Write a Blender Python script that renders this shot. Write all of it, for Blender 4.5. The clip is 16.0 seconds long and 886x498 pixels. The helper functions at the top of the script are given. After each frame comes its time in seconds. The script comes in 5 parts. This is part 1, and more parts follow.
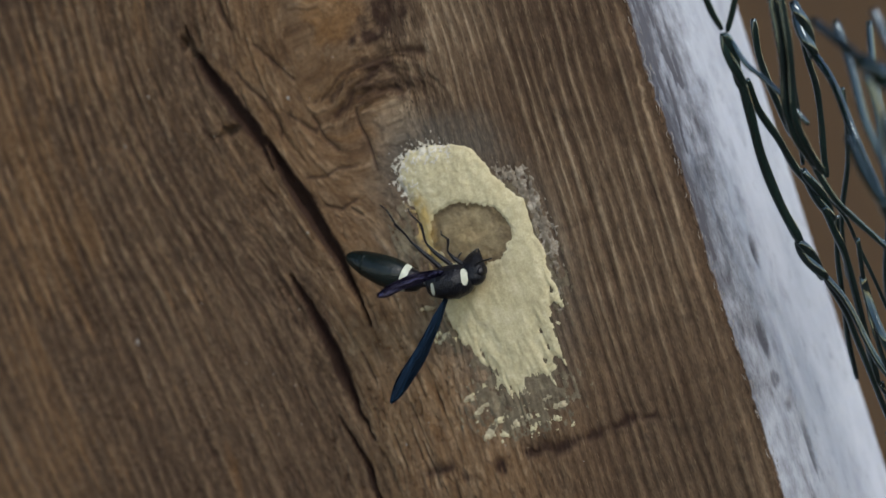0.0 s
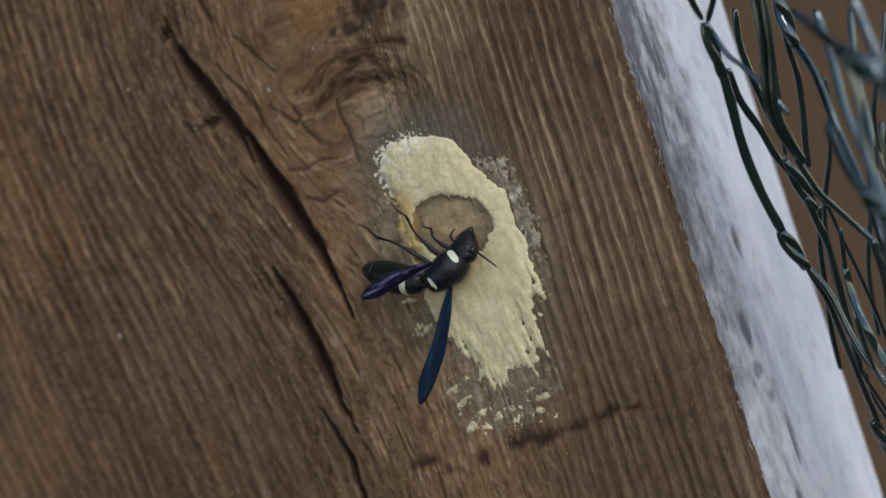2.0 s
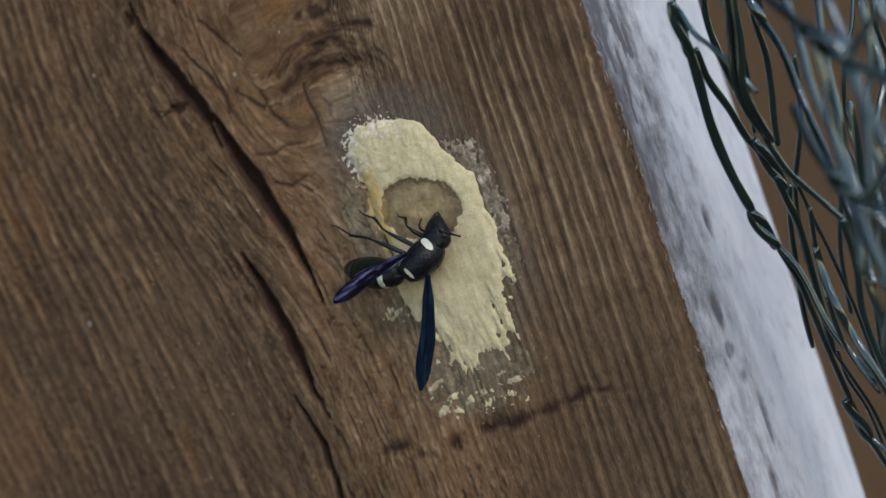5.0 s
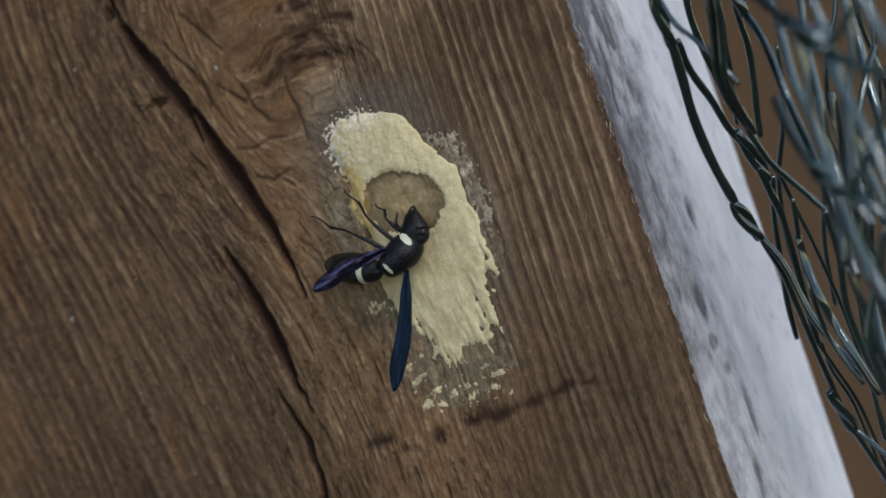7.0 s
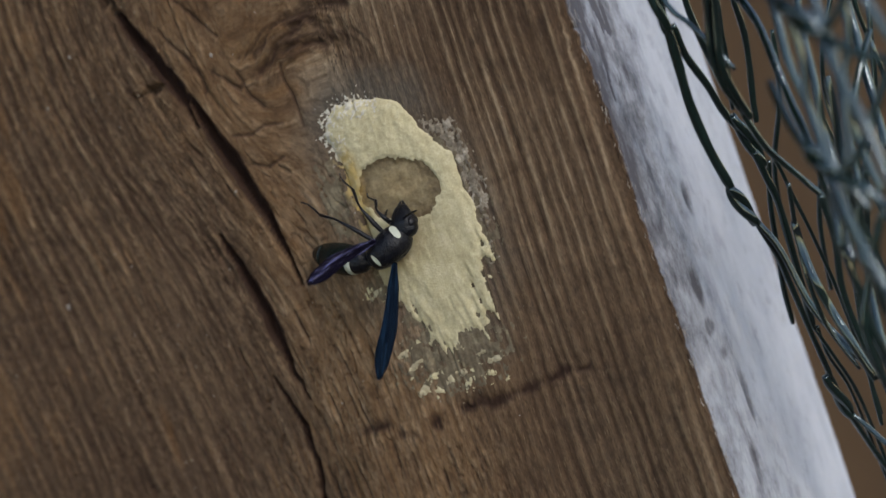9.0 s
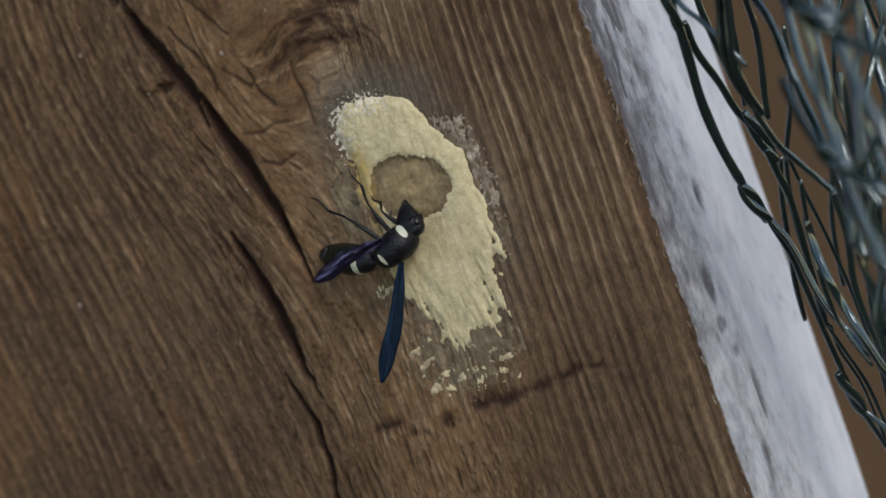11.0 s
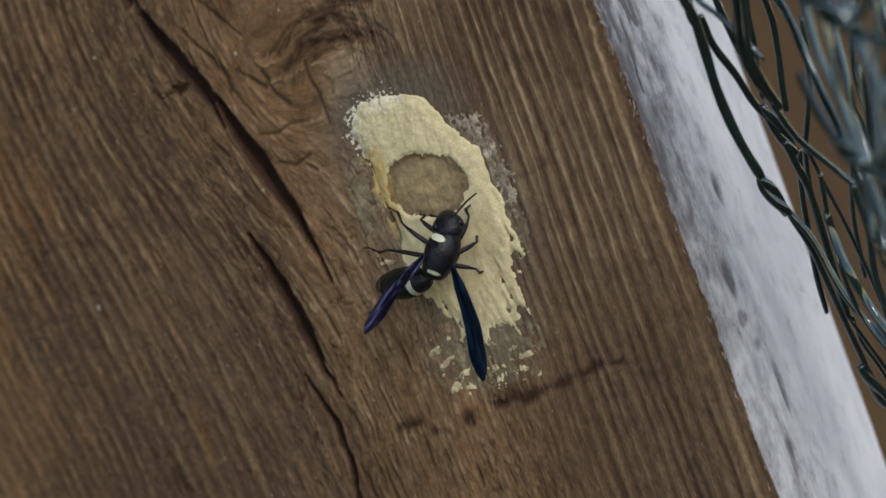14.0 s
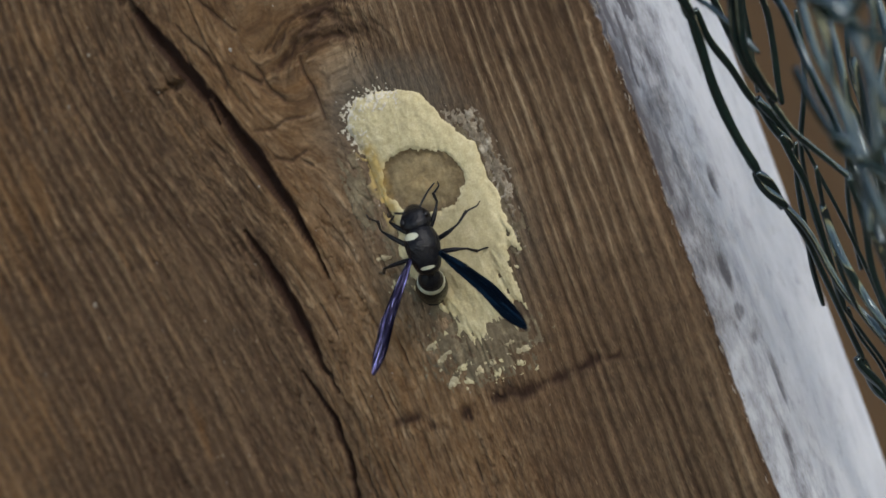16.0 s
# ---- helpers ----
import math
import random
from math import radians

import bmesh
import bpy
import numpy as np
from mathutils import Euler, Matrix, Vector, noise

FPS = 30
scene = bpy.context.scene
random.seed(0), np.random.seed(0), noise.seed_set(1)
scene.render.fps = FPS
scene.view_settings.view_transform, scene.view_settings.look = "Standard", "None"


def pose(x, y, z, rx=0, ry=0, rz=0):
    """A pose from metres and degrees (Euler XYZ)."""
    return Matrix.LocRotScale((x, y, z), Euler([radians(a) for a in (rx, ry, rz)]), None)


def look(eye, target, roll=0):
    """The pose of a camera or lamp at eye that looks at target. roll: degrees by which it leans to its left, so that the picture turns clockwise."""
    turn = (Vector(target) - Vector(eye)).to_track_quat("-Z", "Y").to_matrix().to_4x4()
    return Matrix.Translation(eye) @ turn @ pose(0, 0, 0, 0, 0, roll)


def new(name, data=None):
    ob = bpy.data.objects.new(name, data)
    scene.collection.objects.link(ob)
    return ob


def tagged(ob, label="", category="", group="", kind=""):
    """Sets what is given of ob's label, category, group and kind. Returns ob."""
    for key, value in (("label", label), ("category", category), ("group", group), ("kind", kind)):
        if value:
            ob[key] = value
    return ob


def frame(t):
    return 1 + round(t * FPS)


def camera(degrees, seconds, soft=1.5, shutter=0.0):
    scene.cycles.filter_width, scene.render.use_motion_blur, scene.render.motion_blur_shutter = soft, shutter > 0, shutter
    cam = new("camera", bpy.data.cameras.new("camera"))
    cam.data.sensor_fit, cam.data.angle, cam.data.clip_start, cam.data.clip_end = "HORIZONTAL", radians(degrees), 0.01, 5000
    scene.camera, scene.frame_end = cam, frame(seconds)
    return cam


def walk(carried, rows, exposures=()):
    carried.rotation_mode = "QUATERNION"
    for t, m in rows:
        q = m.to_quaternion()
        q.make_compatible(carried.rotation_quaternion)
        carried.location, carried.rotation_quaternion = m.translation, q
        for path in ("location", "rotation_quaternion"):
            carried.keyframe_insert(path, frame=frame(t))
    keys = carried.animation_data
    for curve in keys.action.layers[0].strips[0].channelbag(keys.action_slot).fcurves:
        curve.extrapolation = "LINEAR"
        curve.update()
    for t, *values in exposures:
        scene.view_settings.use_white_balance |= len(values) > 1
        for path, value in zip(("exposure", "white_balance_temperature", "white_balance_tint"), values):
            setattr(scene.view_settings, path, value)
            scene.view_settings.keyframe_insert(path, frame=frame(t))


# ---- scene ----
MM = 0.001
BASE = 1.390            # height of the nest's middle above the ground

cam = camera(30.0, 16.0, soft=1.5)
cam.data.dof.use_dof = True
cam.data.dof.focus_distance = 0.194
cam.data.dof.aperture_fstop = 16.5

# seconds, eye and aim in millimetres, roll in degrees
PATH = [
    (0, 100.33, -180.61, 1387.89, 9.34, -2.54, 1391.62, -17.56),
    (0.5, 100.48, -180.29, 1388.11, 9.52, -2.20, 1391.12, -17.70),
    (1, 100.34, -180.48, 1387.44, 9.92, -2.11, 1390.55, -17.66),
    (1.5, 100.57, -180.13, 1387.63, 9.92, -1.87, 1390.38, -17.79),
    (2, 101.04, -179.47, 1387.77, 10.63, -1.08, 1390.03, -17.87),
    (2.5, 101.38, -179.22, 1388.11, 11.24, -0.68, 1389.39, -18.01),
    (3, 101.28, -179.20, 1387.46, 11.59, -0.45, 1388.77, -18.07),
    (3.5, 101.64, -178.59, 1387.34, 11.42, -0.10, 1388.28, -18.16),
    (4, 102.11, -177.90, 1387.66, 11.75, 0.53, 1387.93, -18.32),
    (6.5, 102.55, -176.90, 1387.78, 13.70, 2.27, 1386.09, -18.92),
    (7, 102.81, -176.47, 1387.55, 13.88, 2.66, 1385.54, -18.92),
    (7.5, 102.46, -176.94, 1387.61, 14.50, 2.67, 1384.99, -18.91),
    (8, 102.88, -176.27, 1387.19, 13.90, 2.82, 1384.11, -19.00),
    (8.5, 103.32, -175.85, 1387.11, 13.85, 2.99, 1383.79, -19.06),
    (9, 102.85, -176.32, 1387.62, 13.76, 2.70, 1383.81, -19.15),
    (11.5, 102.74, -176.05, 1388.35, 11.74, 2.00, 1384.11, -19.53),
    (12, 102.90, -175.51, 1388.69, 11.34, 2.25, 1384.40, -19.84),
    (12.5, 102.82, -175.56, 1388.89, 10.74, 1.93, 1384.71, -19.90),
    (13, 102.89, -175.43, 1388.89, 10.15, 1.72, 1384.70, -20.08),
    (13.5, 102.41, -175.82, 1389.11, 10.09, 1.55, 1384.74, -20.09),
    (14, 103.19, -174.86, 1389.53, 10.14, 2.10, 1384.49, -20.26),
    (14.5, 103.18, -174.72, 1389.63, 10.25, 2.30, 1384.21, -20.35),
    (15, 103.39, -174.65, 1389.84, 10.38, 2.31, 1384.20, -20.52),
    (15.5, 103.21, -174.76, 1390.09, 10.41, 2.30, 1383.93, -20.65),
    (16, 103.16, -174.89, 1390.19, 10.33, 2.15, 1383.79, -20.67),
]
walk(cam, [(t, look((ex * MM, ey * MM, ez * MM), (gx * MM, gy * MM, gz * MM), r))
           for t, ex, ey, ez, gx, gy, gz, r in PATH],
     exposures=[(0, 1.12, 7030, 11), (4, 1.12, 6990, 12), (7, 1.03, 7030, 12), (9, 0.99, 7140, 13), (11.5, 1.02, 7380, 12),
                (13, 1.06, 7500, 11), (14, 1.10, 7500, 11), (16, 1.12, 7500, 11)])

# ---- daylight: overcast, from the open side of the shed ----
world = bpy.data.worlds.new("overcast_sky")
scene.world = world
world.use_nodes = True
wn = world.node_tree.nodes
sky = wn.new("ShaderNodeTexSky")
sky.sky_type, sky.sun_disc = "NISHITA", False
sky.sun_elevation, sky.sun_rotation = radians(35), radians(122)
sky.air_density, sky.dust_density = 1.1, 0.4
world.node_tree.links.new(sky.outputs[0], wn["Background"].inputs[0])
wn["Background"].inputs[1].default_value = 0.15
sun_data = bpy.data.lights.new("sun", "SUN")
sun_data.energy, sun_data.angle, sun_data.color = 0.80, radians(14), (1.0, 0.99, 0.98)
sun = new("sun", sun_data)
# the veiled sun stands before the post and to its right
sun.matrix_world = look((3.0, -1.9, 3.9), (0.0, 0.0, 1.4))


# ---- helpers ----
def material(name, rough=0.7, metal=0.0):
    m = bpy.data.materials.new(name)
    m.use_nodes = True
    b = m.node_tree.nodes["Principled BSDF"]
    b.inputs["Roughness"].default_value = rough
    b.inputs["Metallic"].default_value = metal
    return m, m.node_tree, b


def node(tree, kind, **inputs):
    n = tree.nodes.new(kind)
    for key, value in inputs.items():
        n.inputs[key].default_value = value
    return n


def noise_node(tree, scale, detail=4.0, rough=0.6, stretch=(1, 1, 1)):
    co = tree.nodes.new("ShaderNodeTexCoord")
    mp = tree.nodes.new("ShaderNodeMapping")
    mp.inputs["Scale"].default_value = stretch
    tree.links.new(co.outputs["Object"], mp.inputs[0])
    n = node(tree, "ShaderNodeTexNoise", Scale=scale, Detail=detail, Roughness=rough)
    tree.links.new(mp.outputs[0], n.inputs["Vector"])
    return n.outputs["Fac"]


def ramp(tree, fac, stops):
    r = tree.nodes.new("ShaderNodeValToRGB")
    while len(r.color_ramp.elements) < len(stops):
        r.color_ramp.elements.new(0.5)
    for e, (pos, col) in zip(r.color_ramp.elements, stops):
        e.position, e.color = pos, (*col, 1)
    tree.links.new(fac, r.inputs[0])
    return r.outputs[0]


def mix(tree, fac, a, b, how="MIX"):
    m = tree.nodes.new("ShaderNodeMix")
    m.data_type, m.blend_type = "RGBA", how
    for socket, value in ((m.inputs[0], fac), (m.inputs[6], a), (m.inputs[7], b)):
        if hasattr(value, "links"):
            tree.links.new(value, socket)
        else:
            socket.default_value = value if not isinstance(value, tuple) else (*value, 1)
    return m.outputs[2]


def attr(tree, name):
    a = tree.nodes.new("ShaderNodeAttribute")
    a.attribute_name = name
    return a.outputs["Fac"]


def bump(tree, bsdf, height, strength, distance):
    b = node(tree, "ShaderNodeBump", Strength=strength, Distance=distance)
    tree.links.new(height, b.inputs["Height"])
    tree.links.new(b.outputs[0], bsdf.inputs["Normal"])


def plain(name, col, rough=0.6, metal=0.0, var=0.25, scale=900.0, relief=0.15):
    """A colour with fine mottling and relief."""
    m, tree, b = material(name, rough, metal)
    n = noise_node(tree, scale)
    lo = tuple(c * (1 - var) for c in col)
    hi = tuple(min(1, c * (1 + var)) for c in col)
    tree.links.new(ramp(tree, n, [(0.3, lo), (0.7, hi)]), b.inputs["Base Color"])
    bump(tree, b, n, relief, 0.0003)
    return m


def vnoise(x, y, seed):
    """Smooth value noise between -1 and 1 over arrays."""
    xi, yi = np.floor(x).astype(np.int64), np.floor(y).astype(np.int64)
    fx, fy = x - xi, y - yi
    fx, fy = fx * fx * (3 - 2 * fx), fy * fy * (3 - 2 * fy)

    def h(i, j):
        n = (i * 374761393 + j * 668265263 + seed * 974634541) & 0xFFFFFFFF
        n = ((n ^ (n >> 13)) * 1274126177) & 0xFFFFFFFF
        return ((n ^ (n >> 16)) & 0xFFFF) / 32767.5 - 1
    a = h(xi, yi) * (1 - fx) + h(xi + 1, yi) * fx
    b = h(xi, yi + 1) * (1 - fx) + h(xi + 1, yi + 1) * fx
    return a * (1 - fy) + b * fy


def fbm(x, y, seed, octaves=4):
    out, amp, tot = 0, 1.0, 0.0
    for k in range(octaves):
        out = out + amp * vnoise(x * 2 ** k, y * 2 ** k, seed + 17 * k)
        tot += amp
        amp *= 0.5
    return out / tot


def step(x, a, b):
    t = np.clip((x - a) / (b - a), 0, 1)
    return t * t * (3 - 2 * t)


def near_line(x, z, pts):
    """Distance to a broken line and the half width there; pts of (x, z, width)."""
    best = np.full(x.shape, 1e9)
    half = np.zeros(x.shape)
    for (ax, az, aw), (bx, bz, bw) in zip(pts, pts[1:]):
        dx, dz = bx - ax, bz - az
        k = np.clip(((x - ax) * dx + (z - az) * dz) / (dx * dx + dz * dz), 0, 1)
        d = np.hypot(x - ax - k * dx, z - az - k * dz)
        near = d < best
        best = np.where(near, d, best)
        half = np.where(near, (aw + k * (bw - aw)) * 0.62, half)
    return best, half


def inside(x, z, ring):
    """Signed distance to a closed outline, positive inside."""
    sign = np.zeros(x.shape, bool)
    best = np.full(x.shape, 1e9)
    for (ax, az), (bx, bz) in zip(ring, ring[1:] + ring[:1]):
        dx, dz = bx - ax, bz - az
        k = np.clip(((x - ax) * dx + (z - az) * dz) / (dx * dx + dz * dz), 0, 1)
        best = np.minimum(best, np.hypot(x - ax - k * dx, z - az - k * dz))
        if dz != 0:
            cross = ((az > z) != (bz > z)) & (x < dx * (z - az) / dz + ax)
            sign ^= cross
    return np.where(sign, best, -best)


def grid_faces(rows, cols, closed=False):
    r = np.arange(rows - 1)[:, None] * cols
    c = np.arange(cols if closed else cols - 1)[None, :]
    n = (c + 1) % cols
    return np.stack([r + c, r + n, r + cols + n, r + cols + c], -1).reshape(-1, 4)


def mesh_of(name, verts, faces, smooth=True):
    me = bpy.data.meshes.new(name)
    me.from_pydata(np.asarray(verts, float).tolist(), [], np.asarray(faces).tolist() if not isinstance(faces, list) else faces)
    if smooth:
        me.polygons.foreach_set("use_smooth", [True] * len(me.polygons))
    me.update()
    return me


def put(me, name, values):
    a = me.attributes.new(name, "FLOAT", "POINT")
    a.data.foreach_set("value", np.asarray(values, np.float32).ravel())


def part(name, data, mat, parent=None, label="", at=None):
    if isinstance(data, bmesh.types.BMesh):
        me = bpy.data.meshes.new(name)
        for f in data.faces:
            f.smooth = True
        data.to_mesh(me)
        data.free()
    else:
        me = data
    if mat and not me.materials:
        me.materials.append(mat)
    ob = new(name, me)
    if parent:
        ob.parent = parent
    if at is not None:
        ob.matrix_local = at
    if label:
        tagged(ob, label)
    return ob


def tube(points, radii, sides=8):
    """A tapering round rod along points: verts and faces, with closed ends."""
    pts = [Vector(p) for p in points]
    verts, faces = [], []
    side = None
    for i, p in enumerate(pts):
        d = (pts[min(i + 1, len(pts) - 1)] - pts[max(i - 1, 0)]).normalized()
        if side is None:
            side = d.orthogonal().normalized()
        side = (side - d * side.dot(d)).normalized()
        up = d.cross(side)
        for k in range(sides):
            a = 2 * math.pi * k / sides
            verts.append(p + (side * math.cos(a) + up * math.sin(a)) * radii[i])
        if i:
            o = (i - 1) * sides
            faces += [[o + k, o + (k + 1) % sides, o + sides + (k + 1) % sides, o + sides + k] for k in range(sides)]
    faces.append(list(range(sides))[::-1])
    o = (len(pts) - 1) * sides
    faces.append([o + k for k in range(sides)])
    return [tuple(v) for v in verts], faces


def tube_mesh(name, points, radii, sides=8):
    v, f = tube(points, radii, sides)
    return mesh_of(name, v, f)


def smooth_path(points, n):
    """Catmull-Rom through points, n steps a span."""
    p = [Vector(q) for q in points]
    p = [p[0] * 2 - p[1]] + p + [p[-1] * 2 - p[-2]]
    out = []
    for i in range(1, len(p) - 2):
        for k in range(n):
            t = k / n
            out.append(0.5 * (2 * p[i] + (p[i + 1] - p[i - 1]) * t + (2 * p[i - 1] - 5 * p[i] + 4 * p[i + 1] - p[i + 2]) * t * t
                              + (3 * p[i] - p[i - 1] - 3 * p[i + 1] + p[i + 2]) * t ** 3))
    out.append(p[-2])
    return out


def lathe(name, rings, sides=28):
    """A body along x: rings of (x, y, z, half width, half height)."""
    v, f = [], []
    for x, y, z, w, h in rings:
        for k in range(sides):
            a = 2 * math.pi * k / sides
            v.append((x, y + w * math.cos(a), z + h * math.sin(a)))
    for i in range(len(rings) - 1):
        o = i * sides
        f += [[o + k, o + (k + 1) % sides, o + sides + (k + 1) % sides, o + sides + k] for k in range(sides)]
    f.append(list(range(sides))[::-1])
    o = (len(rings) - 1) * sides
    f.append([o + k for k in range(sides)])
    return mesh_of(name, [tuple(c * MM for c in q) for q in v], f)


def shell(name, rings, a0, a1, sides=14):
    """A patch of a body along x between two angles (90 is the back), 0.12 mm thick."""
    v, f = [], []
    for lift in (0.0, -0.14):
        for i, (x, y, z, w, h) in enumerate(rings):
            u = 2 * i / (len(rings) - 1) - 1
            half = 0.5 * (a1 - a0) * math.sqrt(1 - 0.80 * u * u)
            for k in range(sides + 1):
                a = radians(0.5 * (a0 + a1) + half * (2 * k / sides - 1))
                v.append((x * MM, (y + (w + lift) * math.cos(a)) * MM, (z + (h + lift) * math.sin(a)) * MM))
    n, m = sides + 1, len(rings) * (sides + 1)
    for i in range(len(rings) - 1):
        for k in range(sides):
            q = [i * n + k, i * n + k + 1, i * n + n + k + 1, i * n + n + k]
            f += [q, [c + m for c in q[::-1]]]
    edge = [i * n for i in range(len(rings))] + [(len(rings) - 1) * n + k for k in range(1, n)] + [i * n + n - 1 for i in range(len(rings) - 2, -1, -1)] + list(range(n - 2, 0, -1))
    for a, b in zip(edge, edge[1:] + edge[:1]):
        f.append([a, a + m, b + m, b])
    return mesh_of(name, v, f)


def slim(rings, k):
    """The same rings with a girth k times as large."""
    return [(x, y, z, w * k, h * k) for x, y, z, w, h in rings]


def rounded(prof, n=4):
    """Smooth a list of rings."""
    out = []
    for i in range(len(prof) - 1):
        a, b = prof[i], prof[i + 1]
        m0 = prof[max(i - 1, 0)]
        m1 = prof[min(i + 2, len(prof) - 1)]
        for k in range(n):
            t = k / n
            out.append(tuple(0.5 * (2 * a[j] + (b[j] - m0[j]) * t + (2 * m0[j] - 5 * a[j] + 4 * b[j] - m1[j]) * t * t
                                    + (3 * a[j] - m0[j] - 3 * b[j] + m1[j]) * t ** 3) for j in range(5)))
    out.append(prof[-1])
    return [tuple(q[:3]) + (max(q[3], 0.01), max(q[4], 0.01)) for q in out]


# ---- materials ----
def grain_noise(tree, across, along, detail, rough, offset=0.0):
    """Noise drawn out along the grain; the attribute grain counts millimetres across it."""
    geo = tree.nodes.new("ShaderNodeNewGeometry")
    sep = tree.nodes.new("ShaderNodeSeparateXYZ")
    tree.links.new(geo.outputs["Position"], sep.inputs[0])
    a = tree.nodes.new("ShaderNodeMath")
    a.operation = "MULTIPLY"
    a.inputs[1].default_value = across
    tree.links.new(attr(tree, "grain"), a.inputs[0])
    b = tree.nodes.new("ShaderNodeMath")
    b.operation = "MULTIPLY"
    b.inputs[1].default_value = along * 1000.0
    tree.links.new(sep.outputs["Z"], b.inputs[0])
    c = tree.nodes.new("ShaderNodeCombineXYZ")
    c.inputs[2].default_value = offset
    tree.links.new(a.outputs[0], c.inputs[0])
    tree.links.new(b.outputs[0], c.inputs[1])
    n = node(tree, "ShaderNodeTexNoise", Scale=1.0, Detail=detail, Roughness=rough, Distortion=0.25)
    tree.links.new(c.outputs[0], n.inputs["Vector"])
    return n.outputs["Fac"]


def timber_material():
    m, tree, b = material("weathered_timber", 0.85)
    b.inputs["Specular IOR Level"].default_value = 0.07
    tone, warm, dark = attr(tree, "tone"), attr(tree, "warm"), attr(tree, "dark")
    wood = ramp(tree, tone, [(0.0, (0.026, 0.0135, 0.0092)), (0.35, (0.065, 0.0400, 0.0260)), (0.65, (0.124, 0.082, 0.0515)), (1.0, (0.255, 0.188, 0.126))])
    fibre = grain_noise(tree, 1.5, 0.19, 7.0, 0.70)
    hair = grain_noise(tree, 6.0, 1.3, 5.0, 0.7, 7.3)
    pores = grain_noise(tree, 3.4, 0.28, 4.0, 0.6, 3.1)
    rough_part = ramp(tree, attr(tree, "calm"), [(0.0, (1, 1, 1)), (1.0, (0.4, 0.4, 0.4))])
    wood = mix(tree, rough_part, wood, ramp(tree, fibre, [(0.30, (0.55, 0.53, 0.50)), (0.5, (1.0, 1.0, 1.0)), (0.72, (1.5, 1.47, 1.42))]), "MULTIPLY")
    wood = mix(tree, mix(tree, 1.0, rough_part, (0.75, 0.75, 0.75), "MULTIPLY"), wood, ramp(tree, hair, [(0.32, (0.42, 0.40, 0.39)), (0.52, (1.0, 1.0, 1.0)), (0.70, (1.75, 1.72, 1.64))]), "MULTIPLY")
    wood = mix(tree, mix(tree, 1.0, rough_part, ramp(tree, pores, [(0.62, (0, 0, 0)), (0.70, (0.8, 0.8, 0.8))]), "MULTIPLY"), wood, (0.017, 0.011, 0.008))
    nicks = grain_noise(tree, 5.5, 0.75, 3.0, 0.55, 11.7)
    wood = mix(tree, mix(tree, 1.0, rough_part, ramp(tree, nicks, [(0.58, (0, 0, 0)), (0.64, (0.85, 0.85, 0.85))]), "MULTIPLY"), wood, (0.024, 0.016, 0.011))
    flecks = grain_noise(tree, 4.2, 0.55, 3.0, 0.55, 17.1)
    wood = mix(tree, ramp(tree, flecks, [(0.62, (0, 0, 0)), (0.70, (0.45, 0.45, 0.45))]), wood, (0.21, 0.155, 0.098))
    mottle = noise_node(tree, 650.0, 8.0, 0.75, (1, 1, 0.6))
    wood = mix(tree, 0.75, wood, ramp(tree, mottle, [(0.32, (0.60, 0.58, 0.57)), (0.5, (1.0, 1.0, 1.0)), (0.70, (1.38, 1.36, 1.32))]), "MULTIPLY")
    wood = mix(tree, warm, wood, mix(tree, 0.8, (0.19, 0.098, 0.038), ramp(tree, hair, [(0.3, (0.6, 0.55, 0.5)), (0.7, (1.4, 1.4, 1.4))]), "MULTIPLY"))
    wood = mix(tree, attr(tree, "ashen"), wood, mix(tree, 1.0, (0.088, 0.074, 0.060), ramp(tree, hair, [(0.3, (0.55, 0.55, 0.55)), (0.7, (1.5, 1.5, 1.5))]), "MULTIPLY"))
    grime = noise_node(tree, 260.0, 6.0, 0.7)
    wood = mix(tree, ramp(tree, grime, [(0.52, (0, 0, 0)), (0.72, (0.45, 0.45, 0.45))]), wood, (0.032, 0.024, 0.019))
    # cracks, splits and hollows get painted shade, the knot and streaks their dark stains
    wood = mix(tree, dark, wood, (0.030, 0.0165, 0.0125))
    grey = noise_node(tree, 210.0, 7.0, 0.68, (1, 1, 0.5))
    scuff = noise_node(tree, 1500.0, 5.0, 0.7, (1, 1, 0.22))
    paint = ramp(tree, grey, [(0.30, (0.31, 0.32, 0.365)), (0.46, (0.385, 0.40, 0.445)), (0.62, (0.43, 0.445, 0.49))])
    paint = mix(tree, 0.18, paint, ramp(tree, scuff, [(0.3, (0.72, 0.72, 0.73)), (0.6, (1.1, 1.1, 1.1))]), "MULTIPLY")
    worn = tree.nodes.new("ShaderNodeMath")
    worn.operation = "MULTIPLY_ADD"
    worn.inputs[1].default_value = 0.5
    tree.links.new(attr(tree, "bare"), worn.inputs[0])
    tree.links.new(noise_node(tree, 260.0, 9.0, 0.74, (1, 1, 0.75)), worn.inputs[2])
    paint = mix(tree, ramp(tree, worn.outputs[0], [(0.55, (0, 0, 0)), (0.70, (0.38, 0.38, 0.38)), (0.80, (0.70, 0.70, 0.70)), (0.92, (0.95, 0.95, 0.95))]), paint, (0.072, 0.069, 0.080))
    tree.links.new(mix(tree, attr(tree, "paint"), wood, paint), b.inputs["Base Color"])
    both = tree.nodes.new("ShaderNodeMath")
    both.operation = "ADD"
    tree.links.new(fibre, both.inputs[0])
    tree.links.new(hair, both.inputs[1])
    all_three = tree.nodes.new("ShaderNodeMath")
    all_three.operation = "ADD"
    tree.links.new(both.outputs[0], all_three.inputs[0])
    tree.links.new(mottle, all_three.inputs[1])
    soften = tree.nodes.new("ShaderNodeMath")
    soften.operation = "MULTIPLY"
    tree.links.new(all_three.outputs[0], soften.inputs[0])
